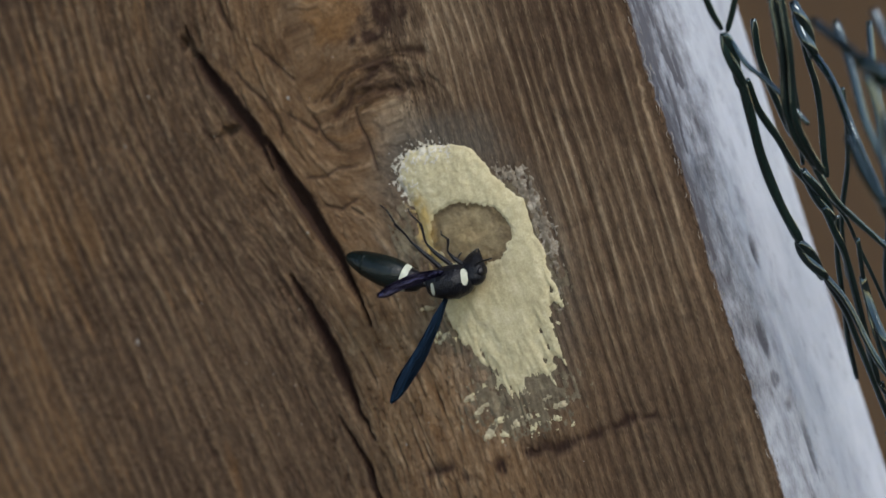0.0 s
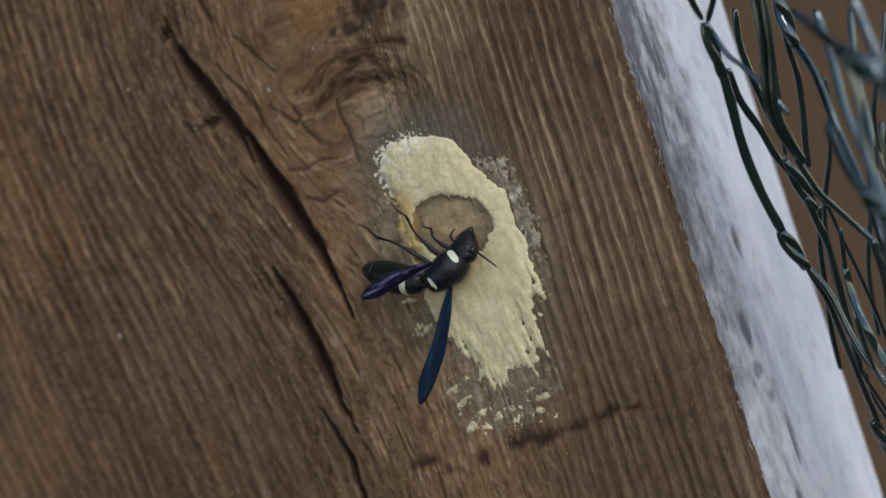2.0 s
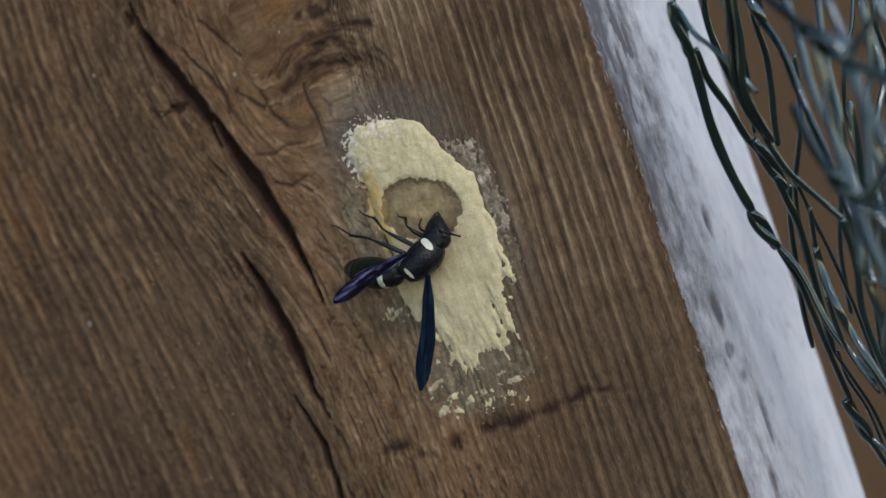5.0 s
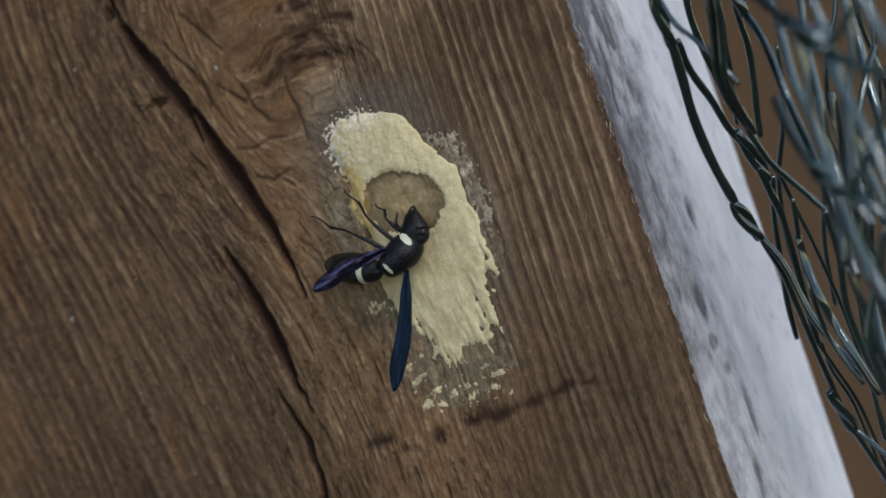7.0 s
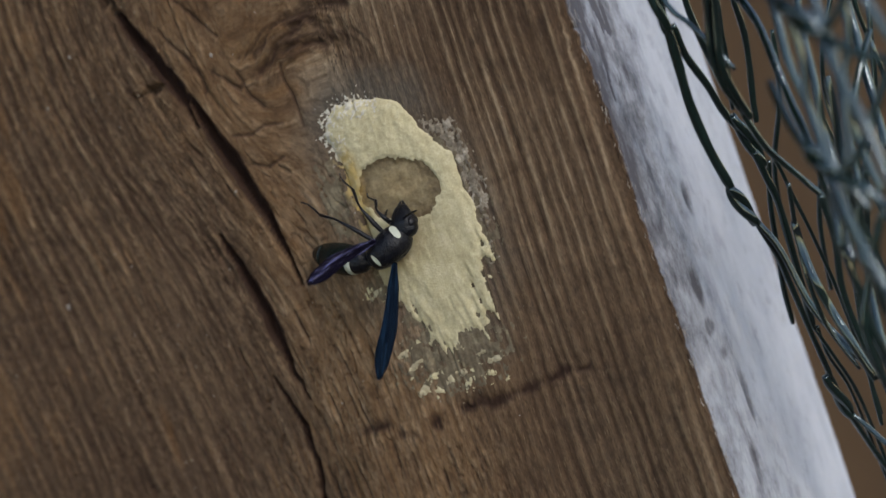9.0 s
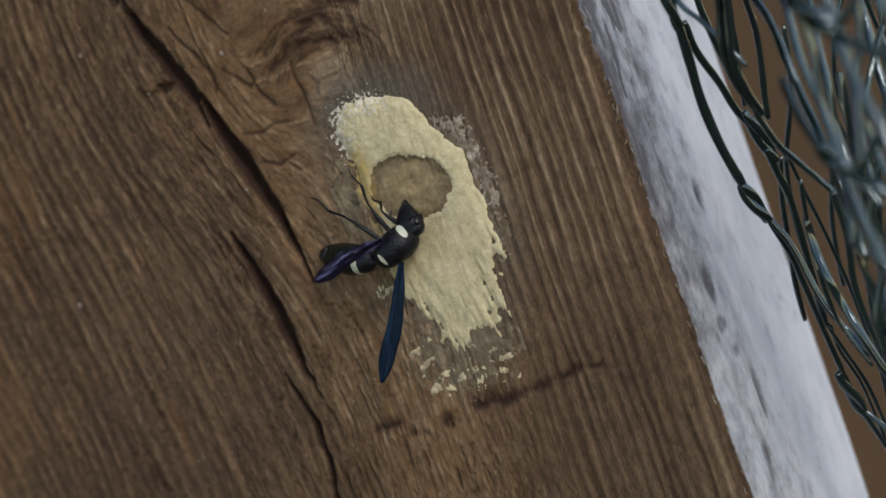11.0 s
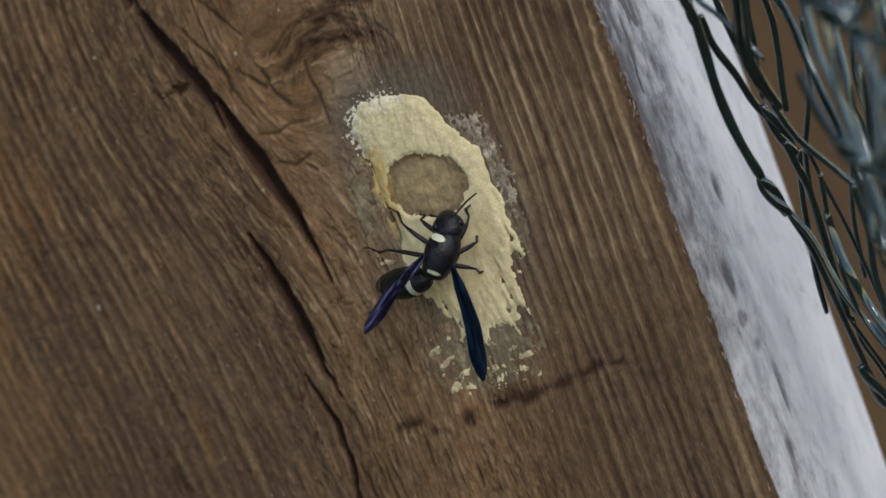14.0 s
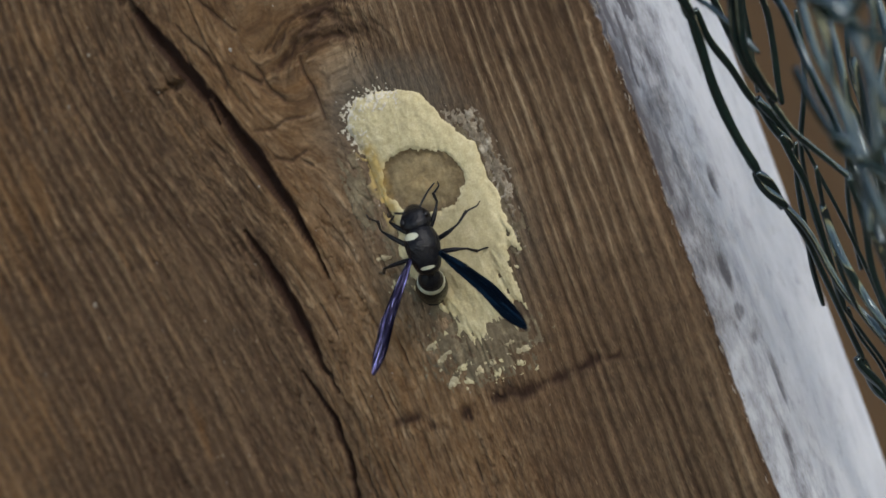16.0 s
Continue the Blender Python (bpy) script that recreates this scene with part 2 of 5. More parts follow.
    tree.links.new(ramp(tree, attr(tree, "paint"), [(0.0, (1, 1, 1)), (1.0, (0.22, 0.22, 0.22))]), soften.inputs[1])
    bump(tree, b, soften.outputs[0], 0.32, 0.0005)
    return m


def mud_material(name, lo, mid, hi, rough):
    m, tree, b = material(name, rough)
    n = noise_node(tree, 700.0, 6.0, 0.7)
    g = noise_node(tree, 4200.0, 3.0, 0.7)
    col = ramp(tree, n, [(0.25, lo), (0.5, mid), (0.75, hi)])
    col = mix(tree, 0.6, col, ramp(tree, g, [(0.3, (0.8, 0.78, 0.74)), (0.7, (1.15, 1.15, 1.15))]), "MULTIPLY")
    col = mix(tree, attr(tree, "stain"), col, (0.42, 0.295, 0.105))
    tree.links.new(col, b.inputs["Base Color"])
    bump(tree, b, g, 0.3, 0.0003)
    return m


def damp_material(name, lo, mid, hi, rough):
    """Damp mud, darkest along its edge."""
    m = mud_material(name, lo, mid, hi, rough)
    tree = m.node_tree
    b = tree.nodes["Principled BSDF"]
    col = b.inputs["Base Color"].links[0].from_socket
    rim = ramp(tree, attr(tree, "edge"), [(0.0, (0.55, 0.50, 0.45)), (0.12, (0.62, 0.58, 0.52)), (0.32, (1.0, 1.0, 1.0)), (1.0, (1.12, 1.08, 1.0))])
    streak = ramp(tree, noise_node(tree, 420.0, 5.0, 0.65, (1, 1, 1.8)), [(0.35, (0.75, 0.70, 0.62)), (0.62, (1.2, 1.16, 1.08))])
    tree.links.new(mix(tree, 1.0, mix(tree, 1.0, col, rim, "MULTIPLY"), streak, "MULTIPLY"), b.inputs["Base Color"])
    return m


def planks_material():
    m, tree, b = material("brown_planks", 0.8)
    n = noise_node(tree, 9.0, 6.0, 0.6, (1, 1, 0.08))
    tree.links.new(ramp(tree, n, [(0.25, (0.06, 0.033, 0.016)), (0.75, (0.155, 0.088, 0.040))]), b.inputs["Base Color"])
    bump(tree, b, n, 0.4, 0.003)
    return m


def gloss_material(name, col, tint, rough, metal=0.0, coat=0.5):
    m, tree, b = material(name, rough, metal)
    n = noise_node(tree, 2500.0, 3.0)
    tree.links.new(ramp(tree, n, [(0.3, col), (0.7, tint)]), b.inputs["Base Color"])
    b.inputs["Coat Weight"].default_value = coat
    b.inputs["Coat Roughness"].default_value = 0.15
    bump(tree, b, n, 0.55, 0.0003)
    return m


def wing_material(name, col, tint, rough, metal=0.0):
    m, tree, b = material(name, rough, metal)
    n = noise_node(tree, 2200.0, 4.0, 0.6, (0.07, 1, 1))
    tree.links.new(ramp(tree, n, [(0.55, col), (0.63, tint)]), b.inputs["Base Color"])
    b.inputs["Specular IOR Level"].default_value = 0.12
    bump(tree, b, n, 0.7, 0.0005)
    return m


def wire_material():
    """Dark green plastic coating, uneven along the wire."""
    m, tree, b = material("green_coated_wire", 0.06)
    n = noise_node(tree, 130.0, 1.0, 0.4)
    tree.links.new(ramp(tree, n, [(0.3, (0.0012, 0.0042, 0.0034)), (0.7, (0.0045, 0.0150, 0.0115))]), b.inputs["Base Color"])
    rough_skin = noise_node(tree, 620.0, 3.0, 0.6)
    bump(tree, b, mix(tree, 0.10, n, rough_skin), 0.40, 0.0009)
    return m


TIMBER = timber_material()
MUD = mud_material("dried_mud", (0.335, 0.292, 0.178), (0.440, 0.388, 0.243), (0.53, 0.48, 0.325), 0.9)
WET = damp_material("damp_mud", (0.122, 0.092, 0.050), (0.200, 0.156, 0.090), (0.29, 0.238, 0.145), 0.66)
CRUST = mud_material("chalky_crust", (0.32, 0.295, 0.24), (0.46, 0.43, 0.36), (0.60, 0.57, 0.50), 0.95)
GREY_CRUST = mud_material("grey_web_crust", (0.080, 0.062, 0.046), (0.19, 0.155, 0.118), (0.50, 0.445, 0.37), 0.95)
THIN = mud_material("thin_dry_mud", (0.20, 0.165, 0.105), (0.34, 0.29, 0.19), (0.52, 0.46, 0.32), 0.95)
FILM = mud_material("thin_mud_film", (0.070, 0.053, 0.034), (0.118, 0.093, 0.060), (0.23, 0.19, 0.125), 0.95)
FIBRE = plain("pale_fibre", (0.30, 0.27, 0.24), 0.9, 0, 0.35, 400.0)
DUST = plain("grey_dust", (0.22, 0.20, 0.18), 0.95, 0, 0.3)
PLANKS = planks_material()
EARTH = plain("trodden_earth", (0.09, 0.07, 0.05), 0.95, 0, 0.4, 12.0, 0.6)
ROOF = plain("roof_boards", (0.10, 0.075, 0.05), 0.85, 0, 0.35, 8.0, 0.4)
BLACK = gloss_material("black_cuticle", (0.0030, 0.0034, 0.0055), (0.007, 0.008, 0.012), 0.34, 0.0, 0.0)
BLACK.node_tree.nodes["Principled BSDF"].inputs["Specular IOR Level"].default_value = 0.22
SHEEN = gloss_material("dark_green_cuticle", (0.0025, 0.005, 0.005), (0.005, 0.010, 0.009), 0.26, 0.0, 0.12)
SHEEN.node_tree.nodes["Principled BSDF"].inputs["Specular IOR Level"].default_value = 0.22
IVORY = plain("ivory_cuticle", (0.43, 0.45, 0.365), 0.5, 0, 0.15)
WING = wing_material("blue_black_wing", (0.0005, 0.0014, 0.003), (0.0025, 0.0085, 0.018), 0.30)
# the left wing's violet glints are put into the colour as metallic streaks
WING_PURPLE = wing_material("violet_black_wing", (0.010, 0.009, 0.022), (0.165, 0.175, 0.36), 0.20, 0.75)
WING_PURPLE.node_tree.nodes["Principled BSDF"].inputs["Specular Tint"].default_value = (0.58, 0.56, 1.0, 1)
WING.node_tree.nodes["Principled BSDF"].inputs["Specular Tint"].default_value = (0.2, 0.42, 0.8, 1)
EYE = gloss_material("black_eye", (0.004, 0.004, 0.006), (0.008, 0.008, 0.012), 0.32, 0.0, 0.05)
EYE.node_tree.nodes["Principled BSDF"].inputs["Specular IOR Level"].default_value = 0.25
WIRE = wire_material()
WIRE.node_tree.nodes["Principled BSDF"].inputs["IOR"].default_value = 1.70
WIRE.node_tree.nodes["Principled BSDF"].inputs["Specular Tint"].default_value = (0.78, 0.93, 1.0, 1)


# ---- the timber: one plank-like post, its front weathered, its side painted white ----
LEFT, RIGHT, DEEP = -100.0, 40.0, 51.0
KNOT = (7.0, 32.0)
NEST = [(5.5, 12.7), (7.3, 14.4), (10.6, 14.2), (13.5, 13.4), (15.9, 12.3), (16.5, 10.4), (17.6, 8.1), (18.9, 6.0), (20.3, 4.5), (20.2, 2.1),
        (20.5, -0.5), (20.9, -2.7), (20.7, -5.5), (20.1, -8.8), (18.7, -10.2), (17.3, -12.3), (17.0, -15.1), (15.3, -18.2), (14.6, -16.3),
        (12.7, -18.3), (10.7, -18.4), (10.0, -16.9), (8.5, -17.2), (10.3, -14.4), (8.5, -13.3), (8.9, -11.0), (6.6, -9.5), (5.7, -7.4),
        (5.9, -5.7), (6.6, -1.5), (6.4, 2.2), (6.2, 6.3), (5.7, 9.4), (5.0, 11.4)]
CRACKS = [
    ([(-17.9, 35.9, 0.75), (-15.2, 29.6, 1.65), (-12.5, 23.3, 1.65), (-12.3, 21.2, 0.6), (-11.9, 18.2, 0.3)], 4.5),
    ([(-11.4, 22.2, 0.6), (-9.9, 16.8, 1.8), (-8.2, 11.8, 1.95), (-6.3, 5.2, 1.35), (-5.3, -0.4, 0.53), (-4.7, -4.7, 0.2)], 5.0),
    ([(-14.1, 4.4, 0.38), (-13.0, 0.2, 1.2), (-11.7, -4.7, 1.5), (-10.8, -9.5, 1.65), (-10.5, -14.1, 0.6), (-9.3, -18.5, 0.3)], 4.5),
    ([(-13.6, -14.8, 0.22), (-12.5, -18.9, 0.6), (-11.4, -22.1, 0.9), (-11.7, -26.0, 0.67), (-12.6, -33, 0.5), (-12, -44, 0.4)], 3.5),
]
HAIR_CRACKS = [
    ([(-8.9, 34.0, 0.15), (-6.6, 30.6, 0.3), (-4.6, 27.8, 0.15)], 0.5),
    ([(-6.8, 24.0, 0.15), (-5.0, 21.6, 0.3), (-3.9, 20.6, 0.35), (-3.4, 21.4, 0.2)], 0.6),
    ([(-7.2, 15.6, 0.15), (-4.6, 14.9, 0.25), (-2.4, 15.4, 0.2), (0.4, 14.8, 0.15)], 0.4),
    ([(-5.6, 11.5, 0.15), (-3.6, 10.4, 0.25), (-1.2, 10.9, 0.15)], 0.4),
    ([(-12.6, 31.4, 0.2), (-9.9, 26.7, 0.35), (-8.6, 23.6, 0.25), (-8.8, 21.8, 0.2)], 0.7),
    ([(-12.0, 42.5, 0.5), (-11.9, 39.3, 0.6), (-11.2, 36.8, 0.2)], 1.2),
    ([(-3.7, 22.7, 0.15), (-2.8, 19.4, 0.3), (-1.7, 17.6, 0.25)], 0.5),
    ([(2.5, 21.4, 0.2), (2.7, 18.0, 0.3), (3.0, 13.5, 0.15)], 0.5),
]
ARCS = [
    ([(-0.5, 23.7, 0.7), (1.9, 25.0, 0.7), (4.4, 26.0, 0.7), (6.7, 26.4, 0.7), (10.0, 26.4, 0.7), (13.4, 25.5, 0.7)], 0.8),
    ([(-0.2, 21.6, 0.6), (2.7, 23.6, 0.6), (5.1, 24.6, 0.6), (8.0, 25.6, 0.6), (9.6, 24.2, 0.6), (10.3, 22.1, 0.4)], 0.9),
    ([(3.2, 22.9, 0.5), (5.4, 23.0, 0.5), (7.9, 22.9, 0.5), (9.5, 21.5, 0.5)], 0.8),
    ([(-2.8, 24.1, 0.5), (-1.4, 24.2, 0.5), (1.1, 25.2, 0.5)], 0.7),
]


def ring_table():
    """Growth-ring borders, wide on the left of the timber and close on its right."""
    rnd = random.Random(5)
    at, out = -150.0, []
    while at < 90:
        out.append(at)
        if at < -12:
            at += 2.15 * rnd.uniform(0.8, 1.2)
        elif at < 8:
            at += 1.9 * rnd.choice((0.45, 0.7, 0.9, 1.1, 1.3, 1.7)) * rnd.uniform(0.9, 1.1)
        else:
            at += 1.45 * rnd.uniform(0.65, 1.35)
    return np.array(out)


RINGS = ring_table()


def grain(x, z):
    """Millimetres across the grain, which bends round the knot."""
    kx, kz = KNOT
    u = x - kx
    pull = np.exp(-((z - kz) / 26.0) ** 2)
    left = 13.5 * pull * np.exp(-np.abs(np.minimum(u + 10, 0)) / 30.0) * step(u, 4, -14)
    right = -3.5 * pull * np.exp(-np.maximum(u, 0) / 9.0) * step(u, -2, 5)
    lean = 0.085 * (z + 45) * step(x, 5, -25)
    return x + left + right + lean + 0.8 * fbm(x * 0.09, z * 0.03, 3) + 0.22 * fbm(x * 0.5, z * 0.12, 4)


def splits():
    """Short open checks that follow the grain, thickest between the long cracks."""
    rnd = random.Random(77)
    out = []
    for k in range(120):
        if k < 80:
            x, z = rnd.gauss(-8, 6.0), rnd.uniform(-30, 17)
        else:
            x, z = rnd.uniform(-60, 6), rnd.uniform(-34, 42)
        if x > -10 and z > 6:
            z -= 30
        long, wide = rnd.uniform(1.2, 6.0), rnd.uniform(0.10, 0.30)
        line = []
        dz = -long / 4
        for j in range(5):
            line.append((x, z, wide * math.sin(math.pi * (0.12 + 0.19 * j))))
            p = np.array([x - 0.3, x + 0.3, x, x])
            q = np.array([z, z, z - 0.3, z + 0.3])
            g = grain(p, q)
            x += dz * float(-(g[3] - g[2]) / max(g[1] - g[0], 0.15)) + rnd.uniform(-0.06, 0.06)
            z += dz
        out.append((line, rnd.uniform(0.2, 0.85)))
    return out


SPLITS = splits()


def front(x, z):
    """Relief in millimetres (outward) and the masks of the weathered face at x, z."""
    kx, kz = KNOT
    u = x - kx
    phi = grain(x, z)
    # the knot's own rings
    ru = u / 1.15
    rz = (z - kz) / 0.95
    rad = np.hypot(ru, rz) + 1.2 * fbm(x * 0.25, z * 0.25, 8)
    knot = step(rad, 13.0, 6.5) * step(z, 15, 22)
    # fibres sweep in arcs under the knot
    ax, az = (x - 6.5) / 1.15, z - 18.0
    sweep = np.hypot(ax, az)
    turn = np.arctan2(ax, az)
    arcs = step(sweep, 2.6, 4.2) * step(sweep, 9.5, 6.8) * step(z, 18.0, 21.5)
    i = np.clip(np.searchsorted(RINGS, phi) - 1, 0, len(RINGS) - 2)
    f = (phi - RINGS[i]) / (RINGS[i + 1] - RINGS[i])
    wide = np.minimum(RINGS[i + 1] - RINGS[i], 2.6)
    gap = np.minimum(f, (1 - f) * 1.6)
    groove = np.exp(-(gap / 0.2) ** 2)
    left_part = step(x + 0.25 * z, -12, -22)
    soft = step(x, 14, 22) + left_part
    groove = groove * (1 - 0.6 * soft) + 0.6 * soft * (0.5 + 0.5 * np.cos(2 * math.pi * f))
    ringv = vnoise(i * 1.37, z * 0.02, 11)
    # fibres along the grain
    fib = fbm(phi * 3.2, z * 0.16, 21, 4)
    fib2 = fbm(phi * 7.5, z * 0.35, 23, 3)
    patch = fbm(x * 0.06, z * 0.035, 31, 4)
    # the hard, smoother bulge round the knot
    calm = step(x, -13, -6) * step(x, 10, 1) * step(z, -34, -22) + 0.7 * step(u, -34, -20) * step(u, 3, -3) * step(z, 12, 20)
    calm = np.clip(calm + 0.55 * step(z, -12, -20) * step(x, -10, -3) * step(x, 26, 16), 0, 1)
    amp = (1 - 0.8 * calm) * (0.8 + 0.5 * patch) * (1 - 0.6 * knot) * (0.75 + 0.5 * vnoise(phi * 0.35, z * 0.045, 29))
    ridge = step(x, 14, 22) + 0.7 * left_part
    amp = amp * (1 + 0.25 * step(x, 14, 22)) * (1 - 0.35 * step(x, 2, -6) * step(x, -34, -22))
    h = amp * (0.095 * wide * (0.35 - groove) + 0.08 * ringv)
    h = h + 0.06 * fib + 0.03 * fib2 + 0.30 * fbm(x * 0.05, z * 0.04, 33) + calm * (0.5 + 0.16 * fbm(x * 0.3, z * 0.2, 35) + 0.03 * fbm(x * 1.3, z * 0.8, 36))
    swirl = fbm(sweep * 2.0 + 0.4 * turn, turn * 2.6, 37, 4)
    h = h + knot * 0.4 + arcs * 0.35 * swirl
    tone = 0.49 + amp * ((0.25 - 0.11 * ridge) * (0.5 - groove) + 0.10 * ringv * 1.2) + (0.16 * fib + 0.13 * fib2) * (1 - 0.45 * np.maximum(calm, 0.8 * step(z, -8, -18))) + 0.16 * patch
    crest = np.exp(-((f - 0.55) / 0.20) ** 2)
    thin = np.exp(-((f - 0.5 - 0.08 * vnoise(i * 1.7, z * 0.3, 14)) / 0.13) ** 2) * (0.55 + 0.45 * vnoise(i * 2.1, z * 0.09, 13) + 0.45 * vnoise(i * 3.3, z * 0.35, 15))
    tone = tone + 0.10 * step(x, 13, 21) * (crest - 0.38) + 0.34 * step(x, 10, 18) * (thin - 0.16) * (0.22 + 0.78 * step(z, -26, 8))
    tone = tone - (0.09 + 0.08 * step(z, -6, 12)) * left_part * np.cos(2 * math.pi * f) * (0.7 + 0.5 * vnoise(i * 1.9, z * 0.05, 16))
    tone = tone + 0.09 * np.exp(-(((x - 27) / 6.0) ** 2 + ((z - 7) / 11.0) ** 2))
    fan = step(np.hypot((x - 8.0) / 5.0, (z - 18.0) / 4.5), 1.1, 0.3)
    tone = tone + 0.27 * np.exp(-(((x - 19.0) / 7.0) ** 2 + ((z - 27.0) / 9.0) ** 2)) + 0.07 * calm + 0.20 * fan + 0.05 * knot + calm * 0.16 * fbm(x * 0.5, z * 0.35, 38, 5)
    dark = 0.45 * arcs * step(swirl + 0.35 * fbm(x * 0.2, z * 0.2, 39), -0.12, 0.30) * step(sweep, 9.3, 6.5)
    # checks along the fibres, short and fine
    chk = vnoise(phi * 1.9, z * 0.09, 41)
    fine = step(chk, 0.62, 0.82) * step(x, 8, -4) * (1 - 0.6 * left_part)
    h = h - 0.35 * fine
    tone = tone - 0.10 * fine
    # hairline splits along the fibres
    for across, along, seed, cut in ((0.55, 0.050, 44, 0.035), (1.4, 0.14, 45, 0.05)):
        line = step(np.abs(fbm(phi * across, z * along, seed, 3)), cut, 0.0) * step(vnoise(x * 0.25, z * 0.12, seed + 3), -0.25, 0.25) * step(x, 20, 8) * (1 - 0.85 * step(z, 6, 14) * step(x, -14, -8))
        h = h - 0.30 * line
        tone = tone - 0.24 * line
    # torn fibres: short lighter and darker flakes
    flake = fbm(phi * 2.1, z * 0.55, 46, 2)
    tone = tone + 0.16 * (step(flake, 0.30, 0.40) - step(flake, -0.30, -0.40)) * step(x, 22, 12) * (1 - 0.75 * left_part * (1 - 0.7 * step(z, 0, 14)))
    h = h + 0.12 * step(flake, 0.30, 0.38) * step(x, 22, 12)
    # small cracks across the smooth bulge
    net = np.abs(fbm(x * 0.33, z * 0.42, 43, 3))
    cross = 0.7 * step(net, 0.040, 0.0) * calm * (1 - 0.75 * step(z, 4, 12)) * (1 - 0.6 * step(z, -17, -24))
    h = h - 0.30 * cross
    tone = tone - 0.22 * cross
    # cracks are cut into the relief, and their inner shade is put into the colour
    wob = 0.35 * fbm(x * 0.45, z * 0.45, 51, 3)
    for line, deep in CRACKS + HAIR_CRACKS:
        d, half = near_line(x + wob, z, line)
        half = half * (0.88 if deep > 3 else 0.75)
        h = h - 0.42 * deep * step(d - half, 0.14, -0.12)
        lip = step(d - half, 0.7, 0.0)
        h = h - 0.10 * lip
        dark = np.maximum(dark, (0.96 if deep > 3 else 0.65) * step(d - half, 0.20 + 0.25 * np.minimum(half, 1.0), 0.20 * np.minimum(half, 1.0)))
    # splits likewise: shade painted inside, with a paler lip beside
    for line, deep in SPLITS:
        xs, zs = [p[0] for p in line], [p[1] for p in line]
        near = (x > min(xs) - 1) & (x < max(xs) + 1) & (z > min(zs) - 1) & (z < max(zs) + 1)
        if near.any():
            d, half = near_line(x[near] + 0.4 * wob[near], z[near], line)
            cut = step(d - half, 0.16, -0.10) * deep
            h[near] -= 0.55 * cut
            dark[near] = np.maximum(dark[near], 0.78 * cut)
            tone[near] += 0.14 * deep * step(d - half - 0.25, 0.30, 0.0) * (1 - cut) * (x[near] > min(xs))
    # chipped pit by the long crack, and the worm hole at its upper end
    for px, pz, rx, rz2, deep in ((-16.4, 24.7, 2.2, 0.8, 0.8), (-18.3, 37.2, 0.9, 1.9, 1.6)):
        q = np.hypot((x + 0.8 * wob - px) / rx, (z - pz) / rz2) + 0.55 * fib2 + 0.5 * fib
        h = h - deep * step(q, 1.15, 0.6)
        # the hollows are darkened by colour as well as depth
        dark = np.maximum(dark, 0.5 * step(q, 1.15, 0.3))
    # dark stains: knot crown, arcs beneath it, and two streaks across the grain
    sn = fbm(x * 0.55, z * 0.55, 61, 4)
    crown = step(np.hypot((x - 11.6) / 3.3, (z - 33.0) / 4.6) + 0.40 * sn + 0.35 * fib, 1.05, 0.70)
    crown = np.maximum(crown, step(np.hypot((x - 7.2 - 0.3 * (z - 29)) / 3.2, (z - 29.4) / 1.25) + 0.45 * sn + 0.4 * fib, 1.05, 0.60))
    dark = np.maximum(dark, 0.95 * crown * np.clip(0.75 + 0.9 * fbm(x * 0.8, z * 0.6, 66, 5) + 0.5 * fib, 0, 1))
    # brushed dark arcs beneath the knot
    for line, s in ARCS:
        d, half = near_line(x + 0.5 * sn, z + 0.5 * fbm(x * 0.9, z * 0.9, 63, 3), line)
        m = step(d - half, 0.55, -0.45) * step(fbm(sweep * 3.0, turn * 3.0, 64, 3) + 0.6 * sn, -0.75, -0.05)
        dark = np.maximum(dark, s * m)
        h = h - 0.30 * m
    brush = step(np.hypot((x - 5.5) / 6.5, (z - 24.3) / 3.3) + 0.5 * sn, 1.05, 0.4)
    dark = np.maximum(dark, 0.75 * brush * step(fbm(sweep * 2.6 + 0.6 * turn, turn * 4.0, 65, 4), -0.2, 0.35))
    for line, s in (([(6.9, -25.9, 1.2), (10.3, -25.3, 1.0), (16.7, -25.0, 0.8), (21.2, -25.0, 0.7), (24.4, -24.3, 0.7), (29.8, -24.8, 0.5)], 1.0),
                    ([(-3.2, -24.4, 1.0), (0.0, -24.6, 1.4), (3.9, -27.4, 1.0)], 0.9),
                    ([(23.6, -0.4, 1.0), (26, -0.2, 0.6), (30, 1.0, 0.4)], 0.5)):
        d, half = near_line(x, z + 0.8 * sn, line)
        m = s * step(d - half - 0.5 * vnoise(x * 0.45, z * 0.3, 62), 0.7, -0.6) * step(sn + 0.5 * fib2 + 0.6 * vnoise(x * 0.8, z * 0.2, 68), -0.50, 0.15)
        dark = np.maximum(dark, m)
        h = h - 0.25 * m
    warm = 0.6 * step(np.hypot((x - 3.2) / 5.0, (z - 33.5) / 5.0) + 0.45 * sn, 1.1, 0.4)
    warm = np.maximum(warm, 0.24 * calm * (1 + 0.8 * fib) * step(x, -22, -10) * (0.6 + 0.4 * step(z, -30, 0)))
    warm = np.maximum(warm, 0.34 * step(patch + 0.6 * fib + 0.3 * fib2, -0.05, 0.6) * step(x, 20, 4))
    rust = fbm(x * 0.22, z * 0.05, 67, 3)
    warm = np.maximum(warm, 0.25 * step(rust, 0.42, 0.65) * step(x, -20, -32))
    # greyed halo round the nest
    halo = step(np.hypot((x - 12) / 13.0, (z - 4) / 18.0), 1.15, 0.75)
    warm = warm * (1 - 0.6 * halo)
